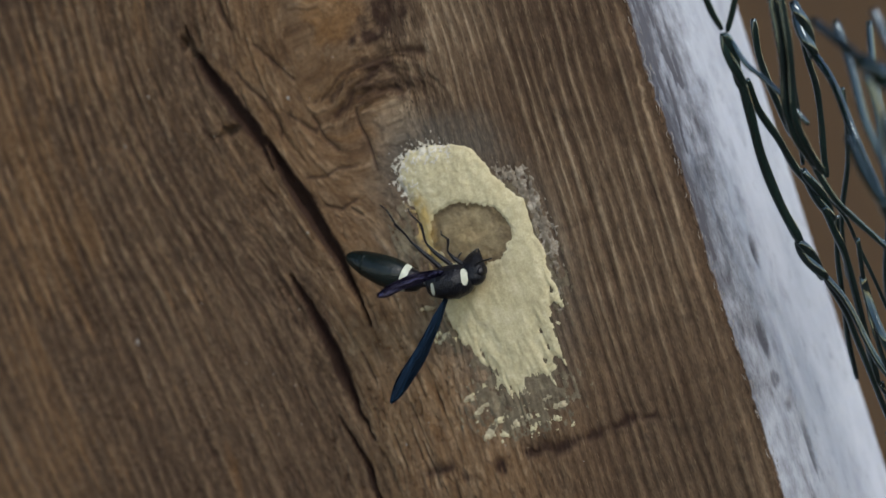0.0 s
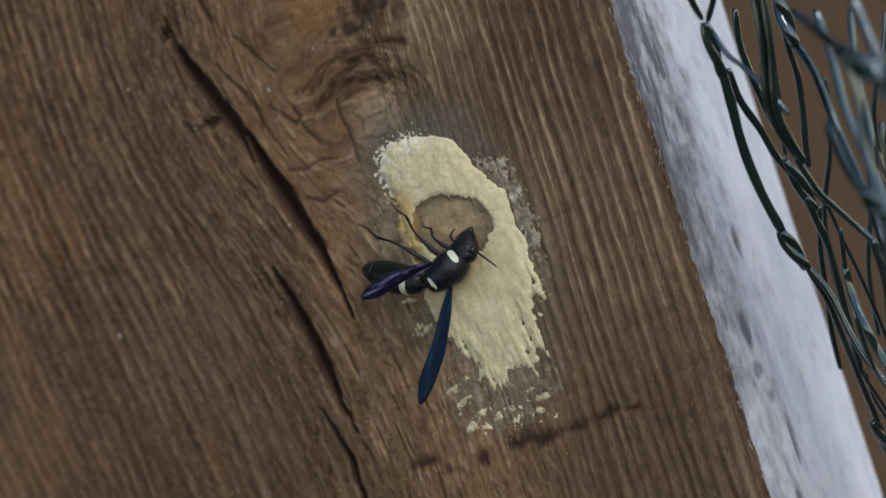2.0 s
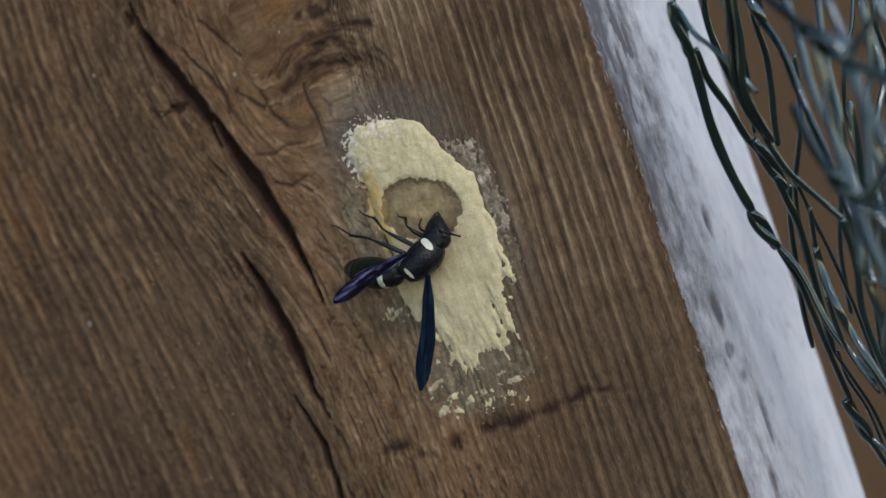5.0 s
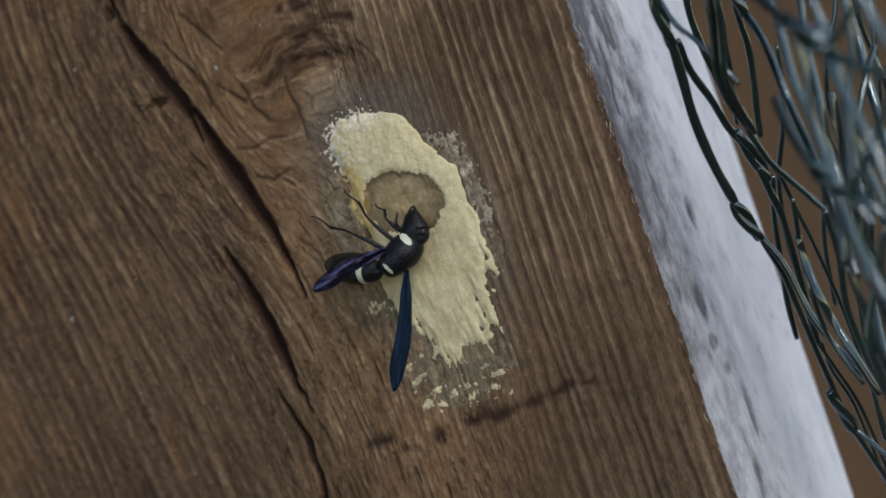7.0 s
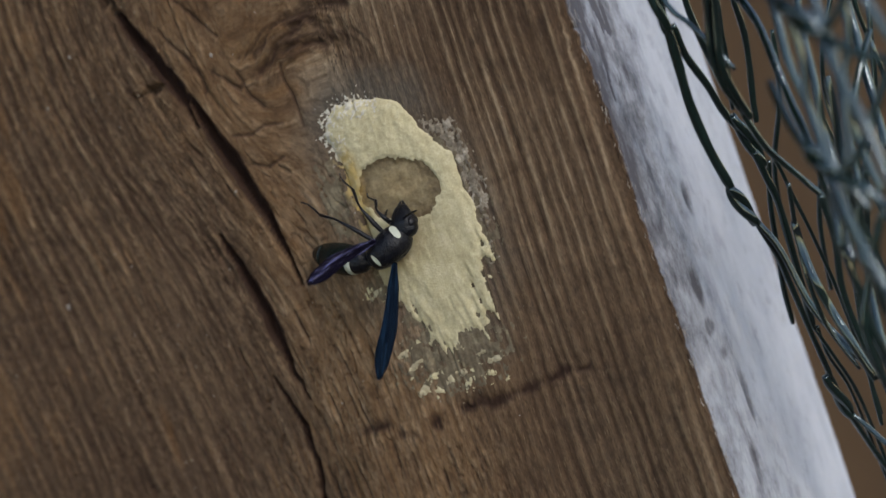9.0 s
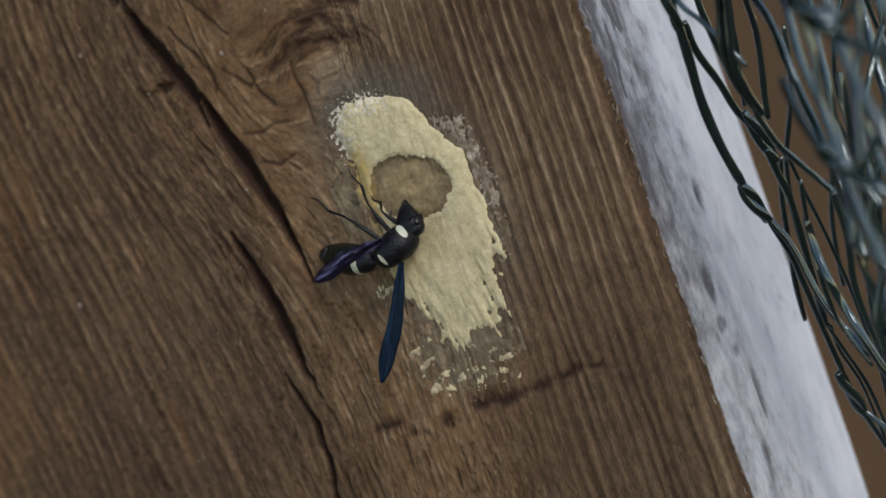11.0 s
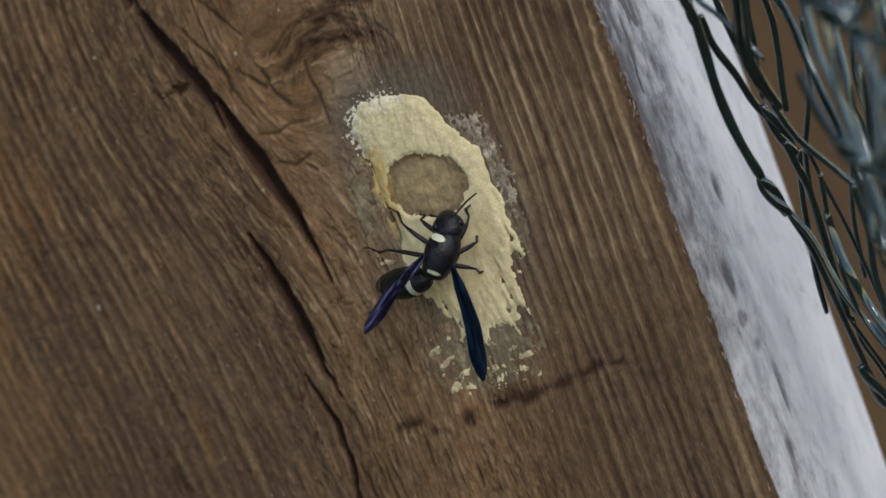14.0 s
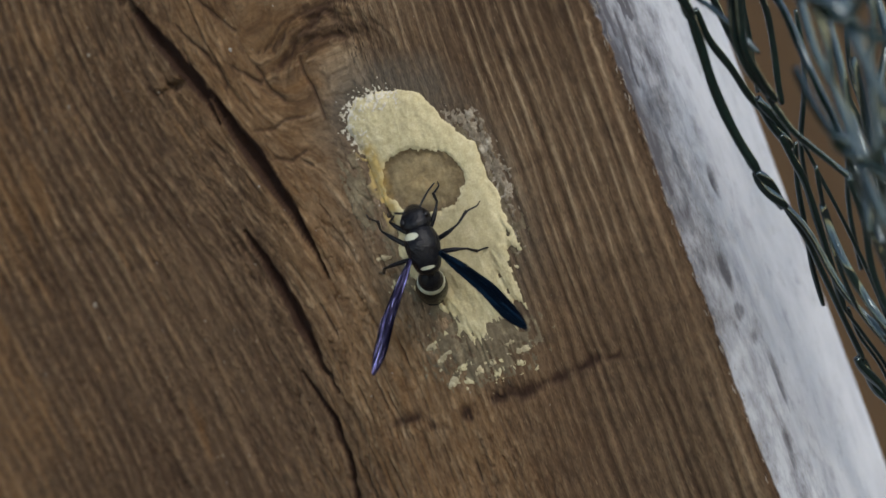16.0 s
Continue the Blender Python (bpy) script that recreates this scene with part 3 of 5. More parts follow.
    # tone also raised mid-face and lowered to the left and lower right
    tone = tone + 0.14 * np.exp(-(((x - 6) / 26.0) ** 2 + ((z + 6) / 20.0) ** 2)) + 0.03 * halo - 0.03 * step(x, -16, -42) + 0.02 * step(x, 14, 24) - 0.10 * step(x, 4, 16) * step(z, -8, -26)
    # dust and old mud grey the wood close round the nest, most above it
    ashen = step(np.abs(inside(x, z, NEST)) + 1.6 * sn, 6.5, 0.5) * (0.40 + 0.5 * step(z, 6, 15) * step(x, 0, 6)) * step(x, -4, 1)
    return h, tone, warm, dark, phi, calm, np.clip(ashen, 0, 1)


def build_timber():
    fine_x = np.concatenate([np.arange(-78.0, -32.0, 0.24), np.arange(-32.0, 39.2, 0.17)])
    xs = np.concatenate([np.linspace(LEFT + 1.0, -80.0, 8), fine_x])
    zs = np.concatenate([np.linspace(-1390, -120, 10), np.linspace(-110, -56, 14), np.arange(-53.0, 57.0, 0.19), np.linspace(60, 110, 12), np.linspace(125, 1010, 8)])
    X, Z = np.meshgrid(xs, zs)
    h, tone, warm, dark, phi, calm, ashen = front(X, Z)
    # the right arris, worn and torn
    rag = 0.22 * fbm(Z * 0.35, X * 0.02, 71, 4) + 0.30 * fbm(Z * 0.06, X * 0.0, 73, 2) + 0.24 * fbm(Z * 1.1, X * 0.02, 75, 4) * (1 + vnoise(Z * 0.15, X * 0.0, 76))
    edge = step(X, RIGHT - 3.2, RIGHT - 0.6)
    h = h - 0.55 * edge
    tone = tone + 0.04 * edge - 0.05 * step(X, 14, 26) * step(Z, 0, 20)
    # side columns: the rounded corner, the painted side, the back and the left side
    turn = np.linspace(0.0, math.pi / 2, 7)[1:]
    cx = [RIGHT - 0.8 + 0.8 * math.sin(a) for a in turn]
    cy = [0.8 - 0.8 * math.cos(a) for a in turn]
    sy = np.linspace(1.2, DEEP - 7.0, 90)
    sx = [RIGHT] * len(sy)
    bturn = np.linspace(0.0, math.pi / 2, 14)
    cx2 = [RIGHT - 7.0 + 7.0 * math.cos(a) for a in bturn]
    cy2 = [DEEP - 7.0 + 7.0 * math.sin(a) for a in bturn]
    bx = [20.0, -20.0, -60.0, LEFT + 1.0, LEFT, LEFT]
    by = [DEEP, DEEP, DEEP, DEEP, DEEP - 1.0, 1.0]
    ox = np.array(list(cx) + sx + list(cx2) + bx)
    oy = np.array(list(cy) + list(sy) + list(cy2) + by)
    O, ZZ = np.meshgrid(ox, zs)
    Y = np.meshgrid(oy, zs)[0]
    side = (O > RIGHT - 3) & (Y > 0.05)
    wear = fbm(Y * 0.16, ZZ * 0.05, 81, 4)
    streak = fbm(Y * 0.55, ZZ * 0.07, 83, 4)
    dent = np.where(side, 0.16 * wear + 0.05 * streak, 0)
    spots = [(6.5, 12, 0.9, 4.0), (8.5, 16, 0.9, 3.5), (8.5, 5, 0.8, 3.0), (4.0, -2, 0.9, 5.0), (12.2, -28.9, 1.3, 1.4), (10.6, -25.2, 1.3, 1.2), (4.4, -17.7, 1.3, 2.4), (11.4, -20, 1.0, 3.0), (17.5, -10.3, 1.2, 3.0), (12, 18, 1.0, 3.0), (10, -42, 1.4, 5.0), (15, -35, 1.1, 4.0), (5.8, -11.4, 1.2, 3.0), (5, 26, 1.2, 5.0), (9, 33, 1.0, 4.0), (14, 28, 1.0, 5.0), (4, 38, 1.2, 4.0), (10, 43, 1.1, 4.0)]
    # bare patches towards the corner, and a broad greying towards the top
    bare = (0.55 * step(Y, 24, 5.0) * (0.45 + 0.55 * step(ZZ, -38, 2)) + 0.10 * step(Y, 6, 0.8) + 0.16 * step(ZZ, -15, 35) * step(Y, 40, 14) - 0.10 * step(Y, 12, 3) * step(ZZ, 0, 25)) * (1 + 0.5 * wear)
    for py, pz, ry, rz in spots:
        bare = np.maximum(bare, 0.75 * step(np.hypot((Y - py) / (ry * 1.6), (ZZ - pz) / rz) + 0.8 * streak + 0.4 * wear, 1.2, 0.1))
    for py, pz, ry, rz in ((8.8, 16, 0.35, 3.5), (7.4, 21, 0.4, 3.0), (3.5, 12.6, 0.35, 2.2), (6.2, 11.0, 0.3, 2.6), (11.0, 13.5, 0.3, 2.0), (5.0, 5.0, 0.3, 2.4), (9.5, 25, 0.35, 3.0), (4.2, 20, 0.3, 2.5), (2.6, -6, 0.3, 3.0), (6.5, 30, 0.4, 4.0)):
        bare = np.maximum(bare, 1.4 * step(np.hypot((Y - py + 0.06 * (ZZ - pz)) / (1.5 * ry), (ZZ - pz) / (1.2 * rz)) + 0.7 * streak, 1.3, 0.4))
    # open black cracks in the paint
    for line in ([(1.9, 15.5, 0.30), (1.7, 11.0, 0.45), (1.2, 6.8, 0.25)], [(7.9, 16.0, 0.35), (8.8, 13.8, 0.60), (10.6, 11.5, 0.30)], [(1.2, 9.2, 0.25), (1.8, 5.0, 0.35), (2.0, 2.0, 0.2)],
                 [(4.6, 21.0, 0.3), (4.0, 17.0, 0.5), (4.1, 14.0, 0.2)], [(3.0, 31.0, 0.3), (2.6, 26.0, 0.5), (2.7, 21.0, 0.3)], [(6.2, 12.0, 0.2), (6.0, 9.0, 0.4), (5.7, 6.0, 0.2)], [(2.6, -1.0, 0.2), (2.3, -5.0, 0.35), (2.8, -9.0, 0.2)]):
        d, half = near_line(Y + 0.5 * streak, ZZ, line)
        bare = np.maximum(bare, 1.6 * step(d - half, 0.40, -0.1))
    dent = dent - np.where(side, 0.25 * bare, 0)
    fade = step(Y, 3.5, 0.5) * side
    OX = O + np.where(side, dent, 0) + fade * np.repeat(rag[:, -1:], len(ox), 1)
    X2 = X + rag[:, -1:] * step(X, RIGHT - 2.4, RIGHT - 0.8)
    corner = step(Y, 1.0, 0.0) * (O > 0)
    OY = Y - corner * h[:, -1:]
    verts = np.stack([np.concatenate([X2, OX], 1), np.concatenate([-h, OY], 1), np.concatenate([Z, ZZ], 1)], -1)
    cols = verts.shape[1]
    verts = verts.reshape(-1, 3) * MM + np.array([0, 0, BASE])
    faces = grid_faces(len(zs), cols, closed=True)
    top = (len(zs) - 1) * cols
    flist = faces.tolist() + [list(range(cols))[::-1], list(range(top, top + cols))]
    me = mesh_of("timber_post", verts, flist)
    me.materials.append(TIMBER)
    z0 = np.zeros(O.shape)
    put(me, "tone", np.concatenate([tone, z0 + 0.45 + 0.15 * streak], 1))
    put(me, "calm", np.concatenate([np.maximum(calm, np.maximum(0.9 * step(X, 10, 17) + 0.85 * step(X + 0.25 * Z, -12, -22) * (1 - 0.75 * step(Z, 0, 14)), 0.9 * step(Z, -10, -20) * step(X, -26, -14))), np.zeros(O.shape)], 1))
    put(me, "grain", np.concatenate([phi, Y + 60.0], 1))
    put(me, "ashen", np.concatenate([ashen, np.zeros(O.shape)], 1))
    put(me, "warm", np.concatenate([warm, z0], 1))
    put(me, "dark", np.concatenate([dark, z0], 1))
    chip = step(Y + 0.9 * streak + 0.6 * wear, 0.25, 0.9)
    put(me, "paint", np.concatenate([np.zeros(X.shape), np.where(side, chip, 0)], 1))
    put(me, "bare", np.concatenate([np.zeros(X.shape), np.where(side, bare, 0)], 1))
    ob = new("timber_post", me)
    return tagged(ob, "weathered brown timber post with deep cracks and one white-painted side", "post")


# ---- the mud nest ----
WET_AT = (12.4, 2.4)
CRUMBS = [(5.6, -16.9), (7.1, -16.2), (6.6, -18.6), (8.9, -20.2), (6.8, -21.6), (8.6, -22.3), (10.5, -21.3), (13.0, -22.0), (12.7, -20.8),
          (15.8, -21.9), (16.9, -20.4), (17.5, -15.9), (15.1, -19.3), (6.7, -9.2), (4.9, -8.7), (3.7, -8.4), (4.2, -4.8)]


def wet_radius(x, z):
    dx, dz = x - WET_AT[0], z - WET_AT[1]
    a = radians(-22)
    p, q = dx * math.cos(a) + dz * math.sin(a), -dx * math.sin(a) + dz * math.cos(a)
    return np.hypot(p / 5.4, q / 3.9) + 0.09 * fbm(x * 0.9, z * 0.9, 91, 3) + 0.07 * fbm(x * 2.4, z * 2.4, 92, 3)


def nest_sheet(name, mask, relief, mat, parent, cell=0.16, box=(2, 26, -22, 17), label=""):
    """A crust over the timber wherever mask is positive."""
    xs, zs = np.arange(box[0], box[1], cell), np.arange(box[2], box[3], cell)
    X, Z = np.meshgrid(xs, zs)
    m = mask(X, Z)
    wood = front(X, Z)[0]
    y = relief(X, Z, m, wood)
    keep = m > -0.25
    faces = grid_faces(len(zs), len(xs))
    flat = keep.ravel()
    faces = faces[flat[faces].all(1)]
    used = np.unique(faces)
    remap = np.full(flat.size, -1)
    remap[used] = np.arange(used.size)
    v = np.stack([X, -y, Z], -1).reshape(-1, 3)[used] * MM + np.array([0, 0, BASE])
    me = mesh_of(name, v, remap[faces])
    put(me, "edge", np.clip(m.ravel()[used] / 4.0, 0, 1))
    rust = step(np.abs(X - 6.5 - 0.05 * Z + 0.6 * fbm(X * 0.7, Z * 0.7, 141)), 1.9, 0.3) * step(Z, -3, 1.5) * step(Z, 11, 7)
    put(me, "stain", 0.95 * np.clip(rust * (0.85 + 0.8 * fbm(X * 1.6, Z * 1.6, 142, 4)), 0, 1).ravel()[used])
    return part(name, me, mat, parent, label)


def mud_mask(x, z):
    ragged = 0.45 * fbm(x * 0.8, z * 0.5, 101, 4) + 0.35 * fbm(x * 2.2, z * 1.4, 103, 3)
    low = step(z, -2, -11)
    comb = fbm((x + 0.15 * z) * 1.25, z * 0.22, 105, 4)
    d = inside(x, z, NEST)
    blot = fbm(x * 1.1, z * 0.9, 117, 4)
    return d + ragged * (0.6 + 0.6 * low) + low * (3.3 * comb + 1.2 * blot) * step(d, 5.0, 0.3) + 0.6 * low


def mud_relief(x, z, m, wood):
    bowl = step(wet_radius(x, z), 1.12, 0.85)
    thick = 0.55 * step(m, -0.25, 1.6) * (0.38 + 0.62 * step(z, -14, 2)) + 0.25 * step(m, 1.0, 4.5)
    lumps = (0.07 * fbm(x * 0.9, z * 0.5, 107, 4) + 0.035 * fbm(x * 3.0, z * 2.4, 109, 3)) * (0.55 + 0.45 * step(z, -2, 6)) + 0.03 * fbm(x * 2.2, z * 0.35, 108, 3) * step(z, 4, -4)
    rough = 0.09 * fbm(x * 2.4, z * 2.4, 111, 4) * step(z, 5, 11)
    base = 0.30 * wood + 0.15
    return np.where(m > -0.2, base + thick + lumps + rough - 0.45 * bowl - 0.30 * step(wet_radius(x, z), 0.95, 0.86), wood - 0.5) - 0.5 * step(m, 0.15, -0.25)


def build_nest():
    nest = new("mud_nest")
    tagged(nest, "pale tan mud nest daubed on timber, with one damp oval", "mud nest")
    nest_sheet("plaster", mud_mask, mud_relief, MUD, nest)

    def wet_mask(x, z):
        return (1.0 - wet_radius(x, z)) * 4.0

    def wet_relief(x, z, m, wood):
        base = mud_relief(x, z, mud_mask(x, z), wood) + 0.30 * step(wet_radius(x, z), 0.95, 0.86)
        return base + 0.13 * step(m, -0.25, 0.25) - 0.06 + 0.06 * fbm(x * 1.3, z * 1.3, 113, 4) * step(m, 0.1, 0.8)

    nest_sheet("damp_patch", wet_mask, wet_relief, WET, nest, 0.15, (5, 20, -4, 9), "darker damp mud oval")

    def rim_mask(x, z):
        d = inside(x, z, NEST) - 0.2
        d = np.where(d < 0, -1.5 * d, 0.8 * d)
        return 0.50 - 0.62 * d + 2.2 * fbm(x * 3.6, z * 3.6, 121, 5) - 2.5 * step(z, 8.0, 5.0) - 2.5 * step(x, 12, 16)

    def rim_relief(x, z, m, wood):
        mm = mud_mask(x, z)
        return wood + (np.maximum(mud_relief(x, z, mm, wood), wood) - wood) * step(mm, -0.2, 0.3) + 0.10 * step(m, -0.25, 0.8) - 0.04 + 0.05 * fbm(x * 3.3, z * 3.3, 123, 3)

    nest_sheet("chalk_rim", rim_mask, rim_relief, CRUST, nest, 0.10, (2, 18, 6, 17), "whitish crumbly rim")

    def web_mask(x, z):
        d, half = near_line(x, z, [(17.4, 8.9, 1.2), (20.4, 7.0, 2.6), (21.4, 2.8, 2.2), (21.9, -1.5, 1.6), (21.4, -5.5, 1.0), (20.7, -9, 0.6)])
        return half * 0.9 - d - 0.1 + 2.2 * fbm(x * 3.4, z * 2.2, 127, 5)

    def web_relief(x, z, m, wood):
        return wood + 0.14 * step(m, -0.25, 0.9) + 0.10 * fbm(x * 3.6, z * 2.6, 129, 3) - 0.03

    nest_sheet("grey_crust", web_mask, web_relief, GREY_CRUST, nest, 0.15, (16, 26, -12, 12), "grey fibrous crust")

    def smear_mask(x, z):
        near = 1.0 - np.hypot((x - 11.5) / 7.5, (z + 19.0) / 4.6)
        p, q = x * 0.94 - z * 0.34, x * 0.34 + z * 0.94
        lace = fbm(p * 1.1, q * 1.9, 131, 4)
        return 1.5 * near + 3.2 * lace + 0.8 * fbm(x * 2.0, z * 2.0, 135, 2) - 2.20

    def smear_relief(x, z, m, wood):
        return wood + 0.26 * step(m, -0.25, 0.9) + 0.06 * fbm(x * 2.6, z * 2.6, 133, 3) - 0.12

    nest_sheet("smear", smear_mask, smear_relief, THIN, nest, 0.15, (2, 21, -25, -13), "thin broken smears of mud")

    def film_mask(x, z):
        low = 1.0 - np.hypot((x - 12.5) / 7.0, (z + 18.0) / 4.5)
        edge = 0.55 - 0.5 * np.abs(inside(x, z, NEST)) - 2.0 * step(z, 6, 9)
        edge = np.maximum(edge, 1.2 - 1.2 * np.hypot((x - 3.4) / 2.6, (z - 3.6) / 4.2))
        return np.maximum(1.3 * low - 0.1, edge) + 1.6 * fbm(x * 1.9, z * 1.1, 137, 5) - 0.15

    def film_relief(x, z, m, wood):
        return wood + 0.03 + 0.05 * step(m, -0.2, 0.5)

    nest_sheet("mud_film", film_mask, film_relief, FILM, nest, 0.15, (2, 24, -25, 9), "thin dirty film of mud")
    rnd = random.Random(9)
    for k, (x0, z0) in enumerate(CRUMBS):
        long, short, tilt = rnd.uniform(0.7, 1.5), rnd.uniform(0.35, 0.6), rnd.uniform(-0.3, 1.0)

        def crumb_mask(x, z):
            p = (x - x0) * math.cos(tilt) + (z - z0) * math.sin(tilt)
            q = (z - z0) * math.cos(tilt) - (x - x0) * math.sin(tilt)
            return (1 - np.hypot(p / long, q / short)) * 0.75 + 0.70 * fbm(x * 1.5, z * 1.5, 140 + k, 3) - 0.05

        def crumb_relief(x, z, m, wood):
            return wood - 0.02 + 0.15 * step(m, -0.25, 0.7) + 0.10 * fbm(x * 2.6, z * 2.6, 143, 3)

        nest_sheet("mud_smear", crumb_mask, crumb_relief, MUD if k % 2 else THIN, nest, 0.13, (x0 - 2, x0 + 2, z0 - 2, z0 + 2))
    for k in range(22):
        x, z = rnd.uniform(4.5, 18.5), rnd.uniform(-23.5, -13)
        size = rnd.uniform(0.08, 0.2)
        bm = bmesh.new()
        bmesh.ops.create_icosphere(bm, subdivisions=2, radius=1.0)
        sx, sz, tilt = size * rnd.uniform(0.8, 1.7), size * rnd.uniform(0.5, 0.9), rnd.uniform(-1.0, 0.3)
        y = float(front(np.array([x]), np.array([z]))[0][0])
        for v in bm.verts:
            w = 1 + 0.7 * noise.noise(v.co * 1.6 + Vector((k * 3.1, 0, 0)))
            p = Matrix.Rotation(tilt, 3, "Y") @ Vector((v.co.x * sx * w, v.co.y * size * 0.4 * w, v.co.z * sz * w))
            v.co = Vector((x * MM + p.x * MM, (-y - 0.05 + p.y) * MM, BASE + (z + p.z) * MM))
        part("mud_crumb", bm, MUD, nest)
    return nest


def build_fuzz():
    """Short torn fibres standing off the painted corner of the timber."""
    rnd = random.Random(33)
    verts, faces = [], []
    for k in range(190):
        z = rnd.uniform(-46, 50)
        x, y = RIGHT - rnd.uniform(-0.25, 0.5), rnd.uniform(-0.1, 1.4)
        long, lean = rnd.uniform(0.3, 1.2), rnd.uniform(-0.8, 0.8)
        tip = (x + rnd.uniform(0.0, 0.3), y - rnd.uniform(0.0, 0.3), z + long * (1 if lean > 0 else -1))
        mid = ((x + tip[0]) / 2 + rnd.uniform(-0.15, 0.15), (y + tip[1]) / 2 - 0.1, (z + tip[2]) / 2)
        v, f = tube([(q[0] * MM, q[1] * MM, BASE + q[2] * MM) for q in ((x, y, z), mid, tip)], [0.045 * MM, 0.03 * MM, 0.01 * MM], 4)
        faces += [[i + len(verts) for i in q] for q in f]
        verts += v
    ob = part("torn_fibres", mesh_of("torn_fibres", verts, faces), FIBRE)
    return tagged(ob, "pale torn wood fibres along the post's painted corner", "wood fibres", kind="stuff")


def build_specks():
    """Pale dust caught in the grain."""
    rnd = random.Random(21)
    places = [(-18.9, 24.9, 0.36), (-6.3, 26.0, 0.42), (-9.5, 9.0, 0.2), (-41.0, 2.5, 0.3), (-33, 28, 0.3), (-27, 33, 0.35)]
    for k in range(110):
        x = -abs(rnd.gauss(-30, 16)) if k < 95 else rnd.uniform(-8, 36)
        places.append((x, rnd.uniform(-34, 44), rnd.uniform(0.05, 0.13)))
    verts, faces = [], []
    for x, z, r in places:
        y = -float(front(np.array([x]), np.array([z]))[0][0])
        o = len(verts)
        sx, sz = rnd.uniform(0.6, 1.3), rnd.uniform(0.7, 1.8)
        ring = [(math.cos(a) * rnd.uniform(0.7, 1.2), math.sin(a) * rnd.uniform(0.7, 1.2)) for a in np.linspace(0, 2 * math.pi, 6, endpoint=False)]
        verts += [((x + a * r * sx) * MM, (y + 0.10) * MM, BASE + (z + b * r * sz) * MM) for a, b in ring]
        verts += [((x + 0.5 * a * r * sx) * MM, (y - 0.09) * MM, BASE + (z + 0.5 * b * r * sz) * MM) for a, b in ring]
        faces += [[o + k, o + (k + 1) % 6, o + 6 + (k + 1) % 6, o + 6 + k] for k in range(6)] + [[o + 6 + k for k in range(6)]]
    ob = part("dust_specks", mesh_of("dust_specks", verts, faces), DUST)
    return tagged(ob, "pale dust specks caught in the grain of the timber", "dust", kind="stuff")


# ---- the wasp: x forward, y to its left, z away from the timber; millimetres ----
def wing_mesh(name, flip):
    """A long blade folded lengthwise, from its root at the origin along x."""
    n, v, f = 40, [], []
    for i in range(n):
        s = i / (n - 1)
        x = 15.2 * s
        half = 0.34 + 0.36 * step(s, 0.0, 0.24) + 0.26 * step(s, 0.2, 0.64)
        half = half * (1.0 if s < 0.72 else max(0.15, 1 - 0.88 * ((s - 0.72) / 0.282) ** 2.5)) * (1.0 if flip > 0 else 0.96)
        bow = flip * (0.30 * math.sin(math.pi * s) - 0.28 * step(s, 0.5, 0.8))
        for j in range(9):
            q = j / 8 * 2 - 1
            pleat = (0.11 if flip > 0 else 0.17) * math.cos(q * 8.5 + 1.2 * s) * (1 - 0.6 * abs(q)) * step(s, 0.0, 0.15)
            v.append((x * MM, (bow + half * q * flip) * MM, (0.25 * (1 - q * q) + pleat + 0.05) * MM))
    m = len(v)
    v += [(a, b, c - 0.09 * MM) for a, b, c in v]
    for i in range(n - 1):
        for j in range(8):
            o = i * 9 + j
            q = [o, o + 1, o + 10, o + 9]
            f.append(q)
            f.append([k + m for k in q[::-1]])
    ring = [i * 9 for i in range(n)] + [(n - 1) * 9 + j for j in range(1, 9)] + [i * 9 + 8 for i in range(n - 2, -1, -1)] + list(range(7, 0, -1))
    for a, b in zip(ring, ring[1:] + ring[:1]):
        f.append([a, a + m, b + m, b])
    return mesh_of(name, v, f)


def build_leg(name, length, arch, sway, wasp):
    """A jointed leg from the hip at the origin to a foot on the x axis: thigh, shin and a thin many-jointed foot."""
    knee, ankle = (0.36, 0.035 * sway, 1.0), (0.70, -0.02 * sway, 0.22)

    def limb(stops, fat, sides=9):
        path = smooth_path([(a * length * MM, b * length * MM, c * arch * MM) for a, b, c in stops], 6)
        return tube_mesh("limb", path, [MM * fat(k / (len(path) - 1)) for k in range(len(path))], sides)

    thigh = limb([(0, 0, 0), (0.06, 0.01 * sway, 0.2), (0.22, 0.03 * sway, 0.72), knee], lambda q: 0.15 + 0.15 * math.sin(math.pi * min(1, q * 1.05 + 0.05)) ** 0.8)
    leg = part(name, thigh, BLACK, wasp)
    part("shin", limb([knee, (0.46, 0.03 * sway, 0.78), (0.60, 0.0, 0.42), ankle], lambda q: 0.12 + 0.09 * q), BLACK, leg)
    part("foot", limb([ankle, (0.80, 0.0, 0.10), (0.91, 0.02 * sway, 0.06), (1.0, 0.0, 0.0)], lambda q: 0.13 - 0.05 * q + 0.018 * math.cos(q * 31), 7), BLACK, leg)
    return leg


# hip, length, arch and sway of each leg
LEGS = {
    "leg_front_left": ((2.2, 1.3, 2.4), 6.4, 1.5, 1.6),
    "leg_middle_left": ((0.6, 1.5, 2.2), 10.4, 1.8, 0.8),
    "leg_hind_left": ((-0.8, 1.4, 2.2), 12.8, 2.0, -0.8),
    "leg_front_right": ((2.2, -1.3, 2.4), 6.6, 1.4, -1.8),
    "leg_middle_right": ((0.6, -1.5, 2.2), 7.0, 1.6, -1.2),
    "leg_hind_right": ((-0.8, -1.4, 2.2), 7.0, 1.6, 1.2),
}


